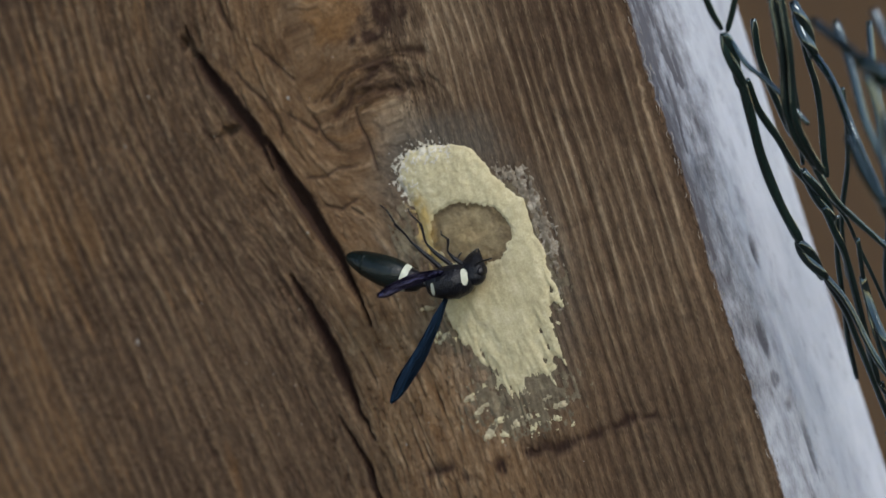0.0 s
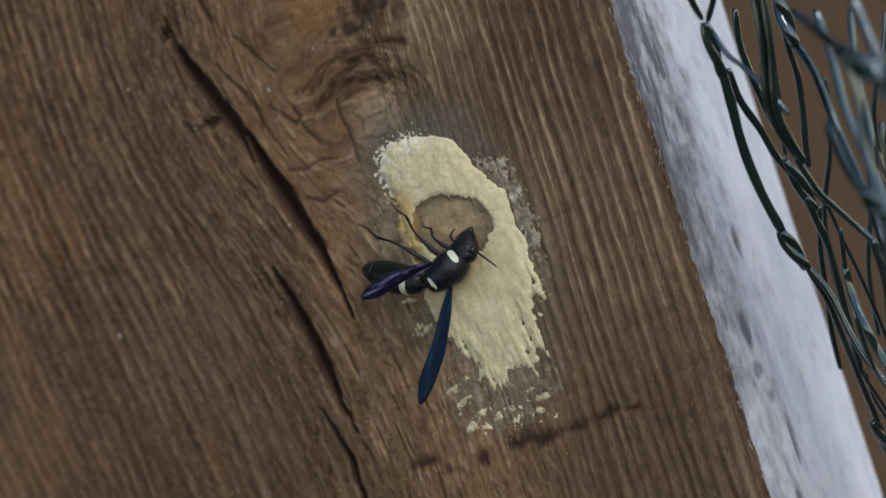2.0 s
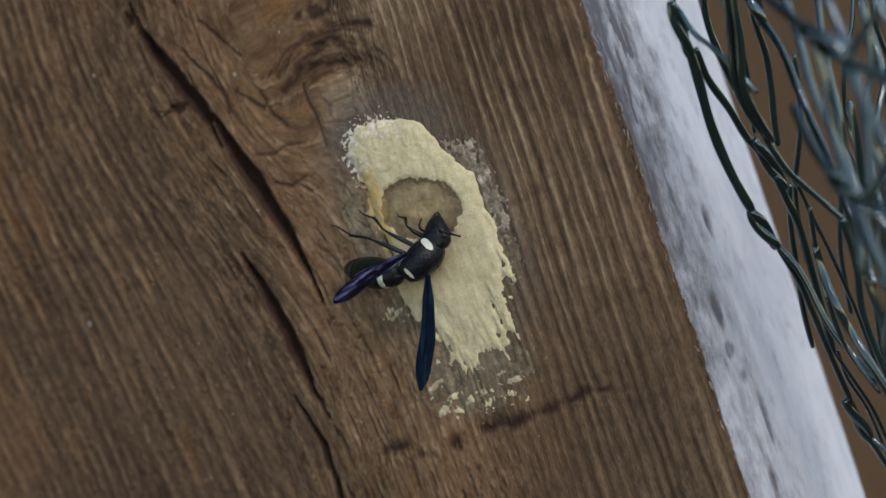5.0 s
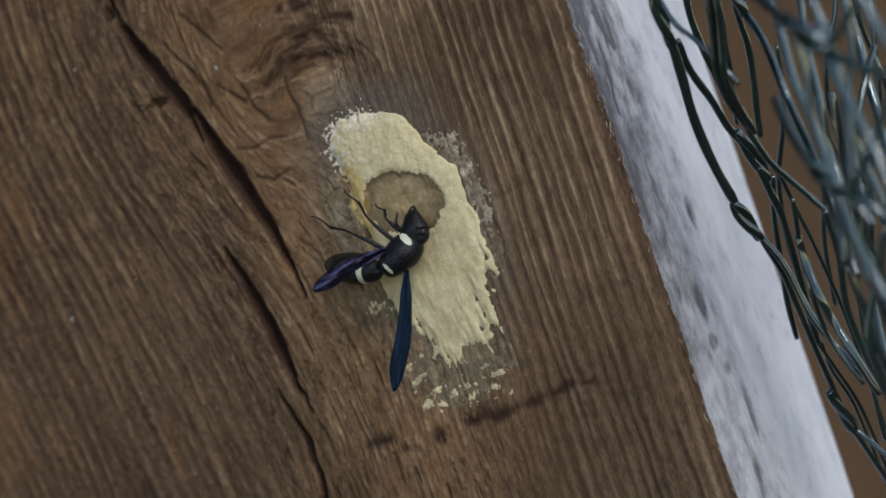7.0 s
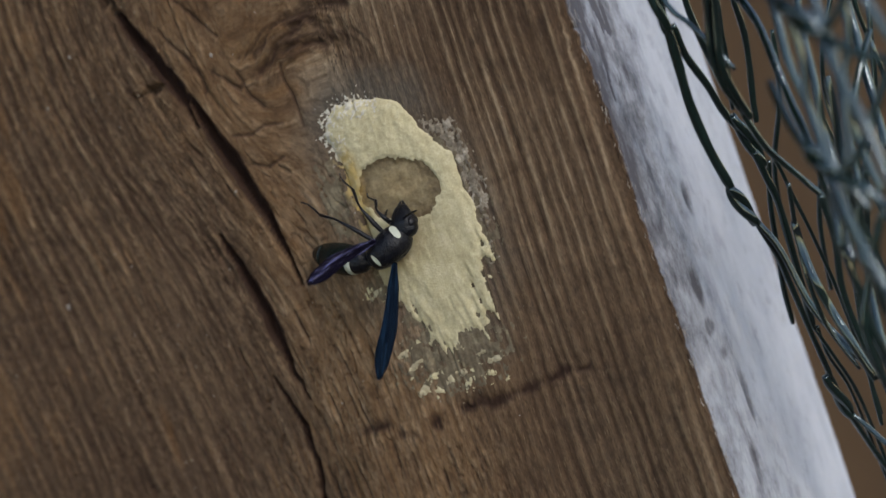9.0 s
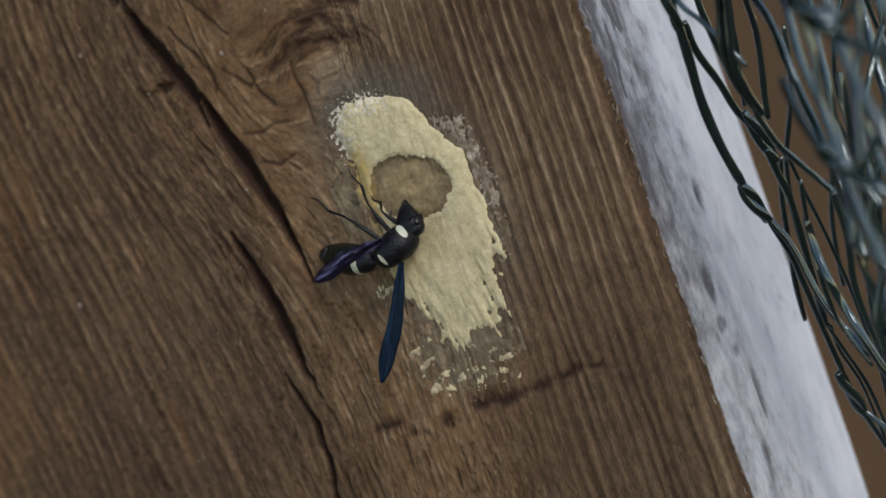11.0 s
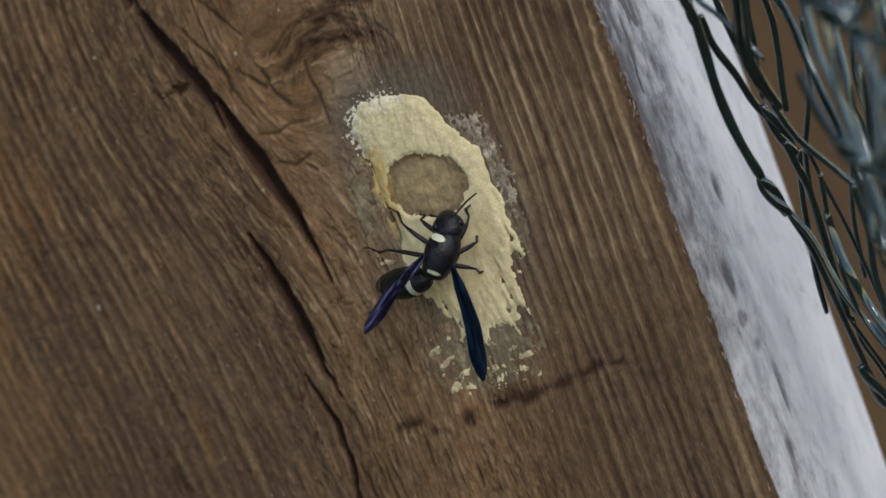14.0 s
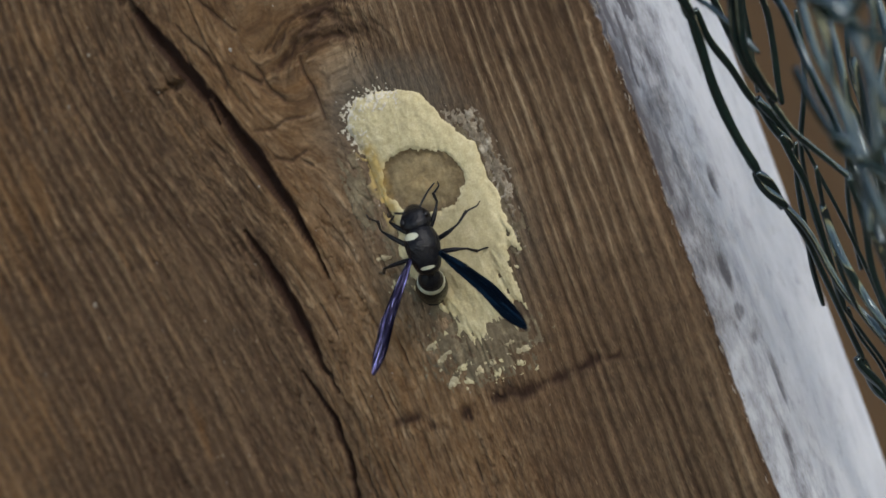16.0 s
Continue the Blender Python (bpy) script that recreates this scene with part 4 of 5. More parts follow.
def build_wasp():
    wasp = new("mason_wasp")
    tagged(wasp, "black mason wasp with ivory bands and folded blue-black wings", "wasp")
    prof = slim(rounded([(-2.95, 0, 3.2, 0.5, 0.5), (-2.75, 0, 3.2, 1.1, 1.15), (-1.95, 0, 3.25, 1.62, 1.75), (-0.7, 0, 3.3, 1.95, 2.1), (0.6, 0, 3.3, 2.10, 2.15), (1.8, 0, 3.2, 1.85, 1.9), (2.6, 0, 3.1, 1.35, 1.45), (2.95, 0, 3.05, 0.7, 0.8)]), 0.98)
    thorax = part("thorax", lathe("thorax", prof), BLACK, wasp)

    def skin(x, lift):
        """The thorax outline at x, a little proud."""
        ring = [float(np.interp(x, [q[0] for q in prof], [q[j] for q in prof])) for j in range(5)]
        return (x, ring[1], ring[2], ring[3] + lift, ring[4] + lift)

    # collar patch and the stripe behind it
    part("collar_patch", shell("collar_patch", [skin(x, 0.06) for x in np.linspace(1.42, 2.22, 9)], 20, 88), IVORY, thorax, "ivory collar patch")
    part("scutellum_band", shell("scutellum_band", [skin(x, 0.07) for x in np.linspace(-2.32, -1.92, 7)], 58, 122), IVORY, thorax, "short ivory stripe")
    part("scutum", lathe("scutum", slim(rounded([(-1.5, 0, 4.0, 0.2, 0.2), (-1.1, 0, 3.9, 1.25, 1.2), (0.2, 0, 3.85, 1.85, 1.62), (1.3, 0, 3.75, 1.65, 1.5), (2.0, 0, 3.6, 0.9, 0.9)]), 1.0)), BLACK, thorax)
    for s in (-1, 1):
        part("tegula", lathe("tegula", [(0.3, s * 1.62, 4.0, 0.05, 0.05), (0.6, s * 1.66, 4.05, 0.32, 0.28), (0.95, s * 1.66, 4.0, 0.32, 0.28), (1.3, s * 1.58, 3.9, 0.05, 0.05)], 12), BLACK, thorax)
    # head, from its neck along x
    head = part("head", lathe("head", slim(rounded([(-0.85, 0, 0.10, 0.4, 0.4), (-0.70, 0, 0.10, 1.10, 1.05), (-0.15, 0, 0.05, 1.68, 1.45), (0.45, 0, 0, 1.80, 1.50), (1.31, 0, -0.1, 1.85, 1.45), (2.05, 0, -0.35, 1.40, 1.18), (2.55, 0, -0.65, 1.12, 0.92), (2.95, 0, -0.9, 0.80, 0.62), (3.2, 0, -1.05, 0.3, 0.25)]), 0.94)), BLACK, wasp)
    for s in (-1, 1):
        part("eye", lathe("eye", rounded([(0.25, s * 1.32, 0.1, 0.1, 0.1), (0.49, s * 1.40, 0.10, 0.42, 0.85), (0.98, s * 1.40, 0.0, 0.46, 0.95), (1.48, s * 1.26, -0.2, 0.36, 0.75), (1.72, s * 1.12, -0.3, 0.1, 0.1)], 3), 16), EYE, head)
        if s < 0:       # the right one swings, from its socket along x
            ant = [(0, 0, 0), (0.9, 0, 0.28), (1.6, 0, 0.36), (2.9, 0.05, 0.22), (4.4, 0, -0.1)]
        else:
            ant = [(1.75, 0.45, 0.6), (1.95, 1.2, 0.70), (2.4, 1.75, 0.25), (2.8, 2.0, -0.5), (3.2, 2.1, -1.3)]
        ant = smooth_path([tuple(c * MM for c in p) for p in ant], 5)
        part("antenna", tube_mesh("antenna", ant, [(0.10 + 0.04 * math.sin(math.pi * i / 20)) * MM for i in range(len(ant))], 7), BLACK, head)
        jaw = smooth_path([tuple(c * MM for c in p) for p in ((2.5, s * 0.55, -0.80), (3.0, s * 0.42, -1.2), (3.5, s * 0.10, -1.75))], 4)
        part("mandible", tube_mesh("mandible", jaw, [(0.32 - 0.028 * i) * MM for i in range(len(jaw))], 7), BLACK, head)
    # abdomen, from its waist along -x
    ab = part("abdomen", lathe("abdomen", slim(rounded([(0.2, 0, 0, 0.35, 0.35), (-0.4, 0, 0, 0.5, 0.5), (-1.0, 0, 0.05, 1.35, 1.3), (-2.0, 0, 0.1, 1.85, 1.75), (-2.9, 0, 0.1, 1.95, 1.85)]), 0.80)), BLACK, wasp)
    part("front_band", lathe("front_band", slim(rounded([(-2.25, 0, 0.1, 1.84, 1.76), (-2.37, 0, 0.1, 1.95, 1.87), (-2.98, 0, 0.1, 2.10, 2.02), (-3.12, 0, 0.1, 2.0, 1.92)], 3), 0.81)), IVORY, ab, "ivory band")
    part("hind_body", lathe("hind_body", slim(rounded([(-2.95, 0, 0.1, 1.9, 1.85), (-3.35, 0, 0.1, 2.16, 2.08), (-4.5, 0, 0.1, 2.36, 2.28), (-6.2, 0, 0.05, 2.28, 2.18), (-8.0, 0, -0.1, 1.95, 1.80), (-9.4, 0, -0.25, 1.48, 1.35), (-10.3, 0, -0.32, 0.98, 0.88), (-10.8, 0, -0.36, 0.45, 0.40), (-10.95, 0, -0.36, 0.06, 0.06)]), 0.82), 32), SHEEN, ab, "glossy greenish-black hind body")
    for x, r in ((-6.6, 1.825), (-8.3, 1.515)):
        part("ring", lathe("ring", [(x + 0.10, 0, -0.02, r - 0.10, r - 0.16), (x, 0, -0.02, r + 0.015, r - 0.06), (x - 0.10, 0, -0.03, r - 0.06, r - 0.13)], 28), SHEEN, ab)
    part("wing_right", wing_mesh("wing_right", 1), WING, wasp, "dark blue folded wing")
    part("wing_left", wing_mesh("wing_left", -1), WING_PURPLE, wasp, "violet-black folded wing")
    for name, (_, length, arch, sway) in LEGS.items():
        build_leg(name, length, arch, sway, wasp)
    return wasp


# ---- the netting: green-coated wires, wound round each other where two cells meet ----
def at_nest(p):
    return (p[0] * MM, p[1] * MM, BASE + p[2] * MM)


def wire_mesh(points, r, rnd):
    """One wire through a few bends, a little uneven in its coating."""
    path = smooth_path([at_nest(p) for p in points], 12)
    last = len(path) - 1
    phase = rnd.uniform(0, 6.28)
    radii = [r * MM * (1 + 0.05 * math.sin(phase + 0.35 * k)) * min(1.0, 0.75 + 0.1 * k, 0.75 + 0.1 * (last - k)) for k in range(last + 1)]
    return tube_mesh("wire", path, radii, 12)


def twist_mesh(a, b, r, rnd):
    """Two wires wound round each other between two places, swollen by their coating."""
    a, b = Vector(a), Vector(b)
    up = (b - a).normalized()
    cross = up.orthogonal().normalized()
    out = cross.cross(up)
    turns, spin = rnd.uniform(0.55, 0.8), rnd.uniform(0, 6.28)
    verts, faces = [], []
    for s in (0, math.pi):
        pts, radii = [], []
        for k in range(25):
            q = k / 24 * 2 - 1
            ang = spin + s + q * turns * math.pi
            off = r * (0.62 - 0.30 * abs(q) ** 3)
            pts.append(at_nest((a + b) / 2 + (b - a) * 0.52 * q + (cross * math.cos(ang) + out * math.sin(ang)) * off))
            radii.append(r * MM * (1.12 - 0.42 * abs(q) ** 4))
        v, f = tube(pts, radii, 12)
        faces += [[i + len(verts) for i in q] for q in f]
        verts += v
    return mesh_of("twist", verts, faces)


# the folds of the netting: each wire by its bends, each twist by its two ends, in millimetres from the nest's middle
FOLDS = []
FOLDS.append(('dark green coated wire netting hanging beside the post', [
    ('twist', [(50.0, -1.2, 14.6), (49.6, 0.7, 8.6)], 0.50),
    ('wire', [(51.4, -9.3, 26.6), (50.2, -4.4, 18.5), (49.9, -1.3, 15.2)], 0.36),
    ('wire', [(56.6, -4.5, 25.3), (52.7, -2.0, 18.0), (50.4, -1.0, 14.8)], 0.36),
    ('wire', [(49.7, 0.7, 9.1), (49.3, 1.6, 5.7), (48.5, 3.4, 0.4), (48.3, 5.4, -5.0), (48.6, 7.7, -10.3)], 0.57),
    ('twist', [(48.4, 7.6, -10.2), (49.6, 9.2, -15.1)], 0.55),
    ('wire', [(49.6, 9.2, -14.8), (50.3, 10.6, -19.2), (50.2, 12.2, -23.0), (49.8, 15.7, -30.8), (49.7, 17.8, -36.0)], 0.36),
    ('twist', [(49.2, 17.6, -35.6), (49.6, 21.0, -41.6)], 0.52),
    ('wire', [(49.4, 21.0, -41.1), (49.8, 23.3, -45.2), (50.6, 24.8, -49.5), (52.1, 29.8, -58.7)], 0.36),
    ('wire', [(49.6, 21.1, -41.3), (51.4, 20.8, -43.8), (56.4, 18.7, -51.0)], 0.31),
    ('wire', [(49.5, 9.2, -14.3), (51.2, 9.4, -18.8), (52.4, 9.3, -25.4), (54.0, 8.9, -29.3), (56.3, 7.8, -33.0), (59.9, 7.2, -38.0)], 0.40),
]))
FOLDS.append(('dark green coated wire netting pressed against its outer layer', [
    ('wire', [(49.7, 3.0, 9.3), (49.4, 5.0, 5.7), (49.9, 7.4, 1.9), (50.1, 9.7, -1.7), (50.9, 11.2, -4.6)], 0.45),
    ('twist', [(50.8, 10.1, -2.5), (51.8, 12.7, -8.9)], 0.52),
    ('wire', [(51.5, 11.4, -7.2), (51.5, 12.5, -10.1), (51.6, 13.6, -12.9), (51.0, 15.5, -16.5), (50.2, 17.2, -22.7), (49.3, 18.9, -30.0)], 0.45),
    ('wire', [(51.4, 7.3, 15.9), (50.6, 7.9, 11.8), (50.5, 8.9, 7.7), (50.5, 11.1, 1.8)], 0.41),
    ('wire', [(53.8, 9.6, 15.0), (53.5, 9.9, 10.7), (52.8, 10.1, 7.2), (52.1, 10.8, 4.1), (50.5, 12.1, -1.8)], 0.31),
    ('wire', [(56.6, 6.5, 13.9), (56.0, 7.2, 9.8), (55.7, 8.2, 6.1), (54.9, 8.8, 2.4), (53.9, 9.4, -1.3), (53.2, 10.1, -4.0)], 0.38),
    ('wire', [(52.6, 10.9, -6.6), (53.3, 12.3, -9.1), (53.3, 14.4, -13.5), (53.6, 15.6, -18.0), (53.8, 17.8, -26.0), (53.5, 19.8, -33.9), (53.1, 21.7, -42.5)], 0.24),
    ('wire', [(49.4, 18.9, -29.9), (50.0, 20.3, -33.4), (50.9, 21.8, -38.3), (50.9, 23.9, -44.1), (50.6, 26.9, -53.7)], 0.24),
    ('wire', [(49.8, 19.1, -29.7), (49.3, 21.0, -33.5), (50.1, 22.5, -38.3), (50.0, 24.6, -44.7), (49.6, 27.6, -53.6)], 0.22),
    ('wire', [(54.1, 8.1, -15.9), (54.0, 8.0, -19.5), (54.5, 7.1, -23.0), (55.0, 7.3, -26.2), (56.1, 6.6, -30.0), (57.6, 6.2, -35.5)], 0.50),
    ('wire', [(55.1, 7.5, -11.6), (54.0, 8.0, -17.4), (53.6, 7.7, -22.7), (53.9, 7.8, -28.2), (55.9, 7.6, -34.1)], 0.29),
    ('wire', [(51.3, 16.9, -8.8), (49.8, 17.2, -13.4), (48.8, 17.7, -18.1), (47.4, 19.2, -23.7), (46.5, 20.9, -28.9)], 0.34),
]))
FOLDS.append(('loose fold of dark green coated wire netting bent outwards', [
    ('wire', [(50.5, -1.0, 13.7), (51.5, -1.7, 10.6), (52.9, -2.1, 8.6), (54.3, -2.6, 6.3), (56.3, -2.8, 2.1)], 0.29),
    ('wire', [(57.2, -4.3, 17.5), (56.2, -3.8, 10.4), (55.2, -3.2, 6.9), (54.4, -2.6, 3.8), (54.4, -1.5, 0.6), (54.8, 0.9, -2.6)], 0.53),
    ('wire', [(58.3, -4.9, 17.1), (57.2, -4.4, 10.6), (56.1, -3.9, 6.6), (55.2, -3.3, 3.1), (55.0, -1.2, -0.2), (55.2, 1.0, -3.3)], 0.43),
    ('wire', [(54.5, 0.7, -2.4), (55.3, 2.2, -6.6), (56.2, 3.7, -9.1), (57.5, 5.4, -12.0), (58.8, 6.0, -14.5), (61.4, 8.3, -21.1)], 0.36),
    ('twist', [(57.0, 4.5, 15.8), (57.4, 4.6, 9.3)], 0.55),
    ('wire', [(57.4, 4.6, 9.7), (58.8, 3.0, 5.9), (59.6, 1.1, 1.2), (60.4, -0.8, -3.5), (61.2, -2.7, -6.8), (62.1, -5.7, -11.0), (62.6, -7.8, -15.1), (63.5, -10.7, -20.3)], 0.45),
    ('wire', [(64.3, 23.7, 10.9), (63.1, 23.0, 7.2), (61.9, 22.4, 4.7), (59.9, 22.5, 0.5), (58.8, 22.9, -3.8), (58.7, 22.8, -8.3)], 0.31),
    ('wire', [(67.2, 11.7, 9.9), (66.9, 11.5, 6.0), (66.9, 10.3, 1.3), (66.8, 9.1, -2.5), (66.9, 7.9, -5.8), (66.8, 6.7, -11.4)], 0.50),
    ('wire', [(67.9, 14.3, 9.6), (67.2, 13.9, 5.2), (67.2, 14.9, 1.0), (67.4, 14.9, -1.8), (67.4, 15.9, -10.6)], 0.29),
    ('wire', [(69.3, 5.9, 1.4), (67.5, 2.7, -2.3), (66.2, 0.9, -5.4), (65.0, -0.9, -9.0), (64.6, -2.3, -14.0)], 0.41),
    ('wire', [(63.5, 5.2, -1.7), (63.1, 5.0, -5.5), (62.2, 5.5, -9.9), (62.0, 6.5, -12.5), (60.6, 8.0, -18.1)], 0.41),
    ('wire', [(61.6, 13.0, -9.8), (61.9, 14.2, -14.1), (62.1, 15.4, -17.2), (63.0, 16.8, -23.6)], 0.31),
    ('wire', [(60.3, 10.1, -13.0), (59.9, 10.9, -17.0), (58.8, 11.5, -20.1), (57.6, 11.9, -24.6), (56.4, 12.3, -30.5), (55.5, 13.0, -34.4), (54.7, 13.5, -42.1)], 0.29),
    ('wire', [(55.1, 23.5, 5.8), (54.1, 24.0, 1.1), (52.6, 24.3, -3.5), (49.6, 25.0, -10.0), (47.9, 26.2, -17.0)], 0.34),
    ('wire', [(58.2, 25.0, 4.6), (57.0, 26.5, -2.3), (54.9, 27.6, -10.5), (51.9, 28.2, -18.5), (50.4, 28.4, -27.1)], 0.34),
    ('wire', [(62.4, 2.1, -19.7), (61.4, 1.5, -25.1), (61.2, 0.2, -29.9), (61.8, -0.7, -36.2)], 0.43),
    ('wire', [(64.8, 1.6, 10.8), (63.8, -0.1, 3.7), (63.5, -1.5, -3.1), (62.9, -1.9, -7.9), (63.6, -3.9, -14.1)], 0.40),
    ('wire', [(60.2, 14.8, 0.2), (59.5, 14.3, -5.0), (59.8, 15.5, -12.1), (59.6, 16.4, -19.8), (60.1, 17.6, -27.8)], 0.34),
    ('wire', [(68.6, 19.1, 9.3), (67.1, 18.2, 1.7), (65.1, 18.2, -5.9), (61.7, 17.5, -13.0), (59.5, 17.4, -20.6)], 0.34),
    ('wire', [(56.8, 15.0, -16.6), (56.5, 15.9, -22.3), (56.3, 16.8, -29.4), (56.4, 17.8, -36.7)], 0.31),
    ('wire', [(59.2, 2.8, -13.6), (58.9, 3.7, -18.9), (57.8, 4.2, -24.6), (57.9, 5.2, -31.4), (59.0, 6.8, -38.7)], 0.38),
    ('wire', [(58.9, 20.4, -22.3), (56.5, 20.3, -28.7), (55.1, 20.5, -35.5), (54.7, 21.3, -44.2)], 0.34),
]))
FOLDS.append(('outermost loose fold of dark green coated wire netting', [
    ('twist', [(69.1, -29.9, 5.7), (72.3, -31.7, 1.5)], 0.60),
    ('wire', [(65.5, -27.1, 10.7), (67.6, -28.4, 7.8), (69.2, -29.8, 5.5)], 0.44),
    ('wire', [(72.2, -31.7, 1.7), (74.2, -33.0, -0.3), (77.1, -33.8, -2.3), (81.7, -34.9, -5.2)], 0.46),
    ('wire', [(72.1, -31.8, 1.5), (72.8, -32.6, -2.8), (73.6, -33.4, -7.1), (74.5, -35.3, -12.7), (75.7, -37.1, -18.8)], 0.46),
    ('twist', [(66.0, -24.9, -7.1), (68.1, -26.1, -10.7)], 0.55),
    ('wire', [(64.0, -21.3, -0.5), (64.9, -23.2, -4.4), (66.0, -24.9, -7.3)], 0.44),
    ('wire', [(68.0, -26.2, -10.5), (70.2, -27.4, -12.2), (71.9, -27.7, -14.5), (75.6, -29.3, -18.6)], 0.46),
    ('wire', [(67.9, -26.3, -10.5), (68.3, -27.3, -14.5), (69.1, -28.1, -18.9), (70.7, -29.6, -24.4)], 0.44),
    ('wire', [(70.6, -24.6, 9.9), (71.2, -25.5, 5.3), (71.6, -26.5, 0.4), (71.1, -27.9, -5.2), (70.1, -29.6, -10.0)], 0.46),
    ('wire', [(72.2, -31.7, 1.7), (73.9, -32.0, 2.9), (77.1, -32.6, 5.3)], 0.44),
    ('wire', [(68.1, -26.1, -10.4), (70.0, -25.2, -9.9), (72.8, -24.9, -6.6), (76.1, -24.3, -1.9)], 0.44),
    ('twist', [(66.8, -20.2, -17.9), (67.8, -19.8, -22.8)], 0.55),
    ('wire', [(67.2, -24.4, -11.3), (66.7, -22.5, -14.7), (66.8, -20.2, -18.2)], 0.44),
    ('wire', [(63.9, -10.0, 11.2), (64.2, -11.1, 5.8), (64.2, -12.3, 0.5), (64.9, -13.2, -5.6), (65.0, -15.4, -11.8), (64.3, -17.0, -18.3)], 0.44),
    ('wire', [(66.8, -17.6, 5.1), (66.8, -17.7, 0.5), (66.0, -18.2, -4.3), (66.6, -19.1, -9.6), (68.8, -20.3, -15.2)], 0.42),
    ('wire', [(71.5, -13.0, 7.2), (70.9, -13.4, 1.7), (69.1, -14.4, -3.4), (68.7, -14.7, -9.0), (69.4, -15.6, -14.3)], 0.42),
    ('wire', [(67.5, -9.8, -11.5), (65.3, -9.8, -16.2), (64.4, -9.2, -21.5), (62.2, -9.3, -26.9), (62.2, -9.4, -33.5)], 0.42),
    ('wire', [(62.4, -9.0, -18.5), (62.7, -9.0, -23.4), (62.8, -9.0, -28.3), (63.8, -8.6, -34.2)], 0.40),
    ('wire', [(76.5, -32.9, 6.5), (77.2, -33.7, 2.3), (78.6, -34.2, -2.7)], 0.46),
    ('wire', [(70.8, -24.9, -15.1), (69.0, -24.7, -18.4), (68.0, -24.2, -23.1), (69.2, -23.7, -29.1)], 0.46),
]))


def build_netting(label, pieces, seed):
    rnd = random.Random(seed)
    net = tagged(new("wire_netting"), label, "wire netting", "folds of netting")
    for kind, points, r in pieces:
        if kind == "wire":
            part("strand", wire_mesh(points, r, rnd), WIRE, net)
        else:
            part("twist", twist_mesh(points[0], points[1], r, rnd), WIRE, net)
    return net


# ---- the shed round it ----
def slab(name, lo, hi, mat, label, category, kind="structure"):
    bm = bmesh.new()
    bmesh.ops.create_cube(bm, size=1.0)
    for v in bm.verts:
        v.co = Vector([lo[k] if v.co[k] < 0 else hi[k] for k in range(3)])
    me = bpy.data.meshes.new(name)
    bm.to_mesh(me)
    bm.free()
    me.materials.append(mat)
    return tagged(new(name, me), label, category, kind=kind)


slab("ground", (-60, -60, -0.3), (60, 60, 0.0), EARTH, "bare trodden brown earth", "ground")
slab("ceiling", (-2.2, -1.0, 2.4), (0.6, 0.68, 2.45), ROOF, "dark boarded shed roof", "ceiling")
slab("wall_back", (-2.2, 0.62, 0.0), (0.10, 0.68, 2.4), PLANKS, "dark brown board wall behind the post", "wall")
slab("wall_left", (-2.26, -1.0, 0.0), (-2.2, 0.68, 2.4), PLANKS, "dark brown board wall", "wall")

build_timber()
build_nest()
build_specks()
build_fuzz()
wasp = build_wasp()
for seed, (label, pieces) in enumerate(FOLDS):
    build_netting(label, pieces, seed + 3)


# ---- what moves ----
TILT = 24.0     # the wasp leans towards the open side
WASP_ROWS = [
    (0, 8.60, -2.43, 1.5, -9.6, 22),
    (0.5, 10.07, -2.22, 1.5, 23.2, 5),
    (1, 10.26, -1.79, 1.5, 28.1, 5),
    (1.5, 10.51, -2.40, 1.5, 22.6, 5),
    (2, 10.51, -2.61, 1.5, 21.0, 5),
    (2.5, 10.99, -2.72, 1.5, 17.3, 5),
    (3, 10.34, -2.98, 1.5, 19.1, 5),
    (3.5, 11.06, -2.61, 1.5, 19.0, 5),
    (4, 11.40, -3.48, 1.5, 25.8, 5),
    (6.5, 10.62, -3.24, 1.5, 26.1, 5),
    (7, 10.60, -3.44, 1.5, 26.1, 5),
    (8, 10.09, -3.72, 1.5, 21.7, 5),
    (9, 9.41, -3.82, 1.5, 23.9, 5),
    (11.5, 8.66, -3.78, 1.5, 23.1, 5),
    (12.5, 8.43, -3.66, 1.5, 23.7, 5),
    (13, 8.84, -3.94, 1.5, 22.5, 5),
    (13.6, 10.14, -4.66, 1.5, 21.8, 5),
    (13.7, 10.4, -4.9, 1.7, 23.5, 5),
    (13.8, 12.43, -7.12, 4.0, 51.3, 0),
    (14, 13.08, -5.81, 4.0, 49.2, 0),
    (14.5, 13.07, -5.93, 4.0, 63.4, 0),
    (15, 13.36, -5.49, 4.0, 64.0, 0),
    (15.5, 11.96, -6.31, 4.0, 69.4, 0),
    (16, 11.44, -5.15, 4.0, 84.2, 0),
]
WING_RIGHT_ROWS = [(0, -134.1, 45.3, -10), (0.5, -145.4, 27.4, -10), (1, -139.5, 28.0, -10), (1.5, -143.1, 28.4, -10), (2, -143.1, 28.7, -10), (2.5, -143.8, 29.7, -10), (3, -142.6, 31.0, -10), (3.5, -131.8, 37.0, -10), (4, -138.0, 36.3, -10), (6.5, -136.7, 34.3, -10), (7, -140.3, 30.2, -10), (8, -141.5, 29.6, -10), (9, -140.2, 34.3, -10), (11.5, -141.0, 28.9, -10), (12.5, -140.4, 29.7, -10), (13, -143.8, 26.6, -10), (13.6, -142.1, 30.5, -10), (13.7, -142.1, 30.5, -10), (13.8, -141.3, 36.0, -10), (14, -140.8, 32.6, -10), (14.5, -137.1, 37.2, -10), (15, -138.6, 34.1, -10), (15.5, -131.7, 33.5, -10), (16, -142.3, 32.0, -10)]
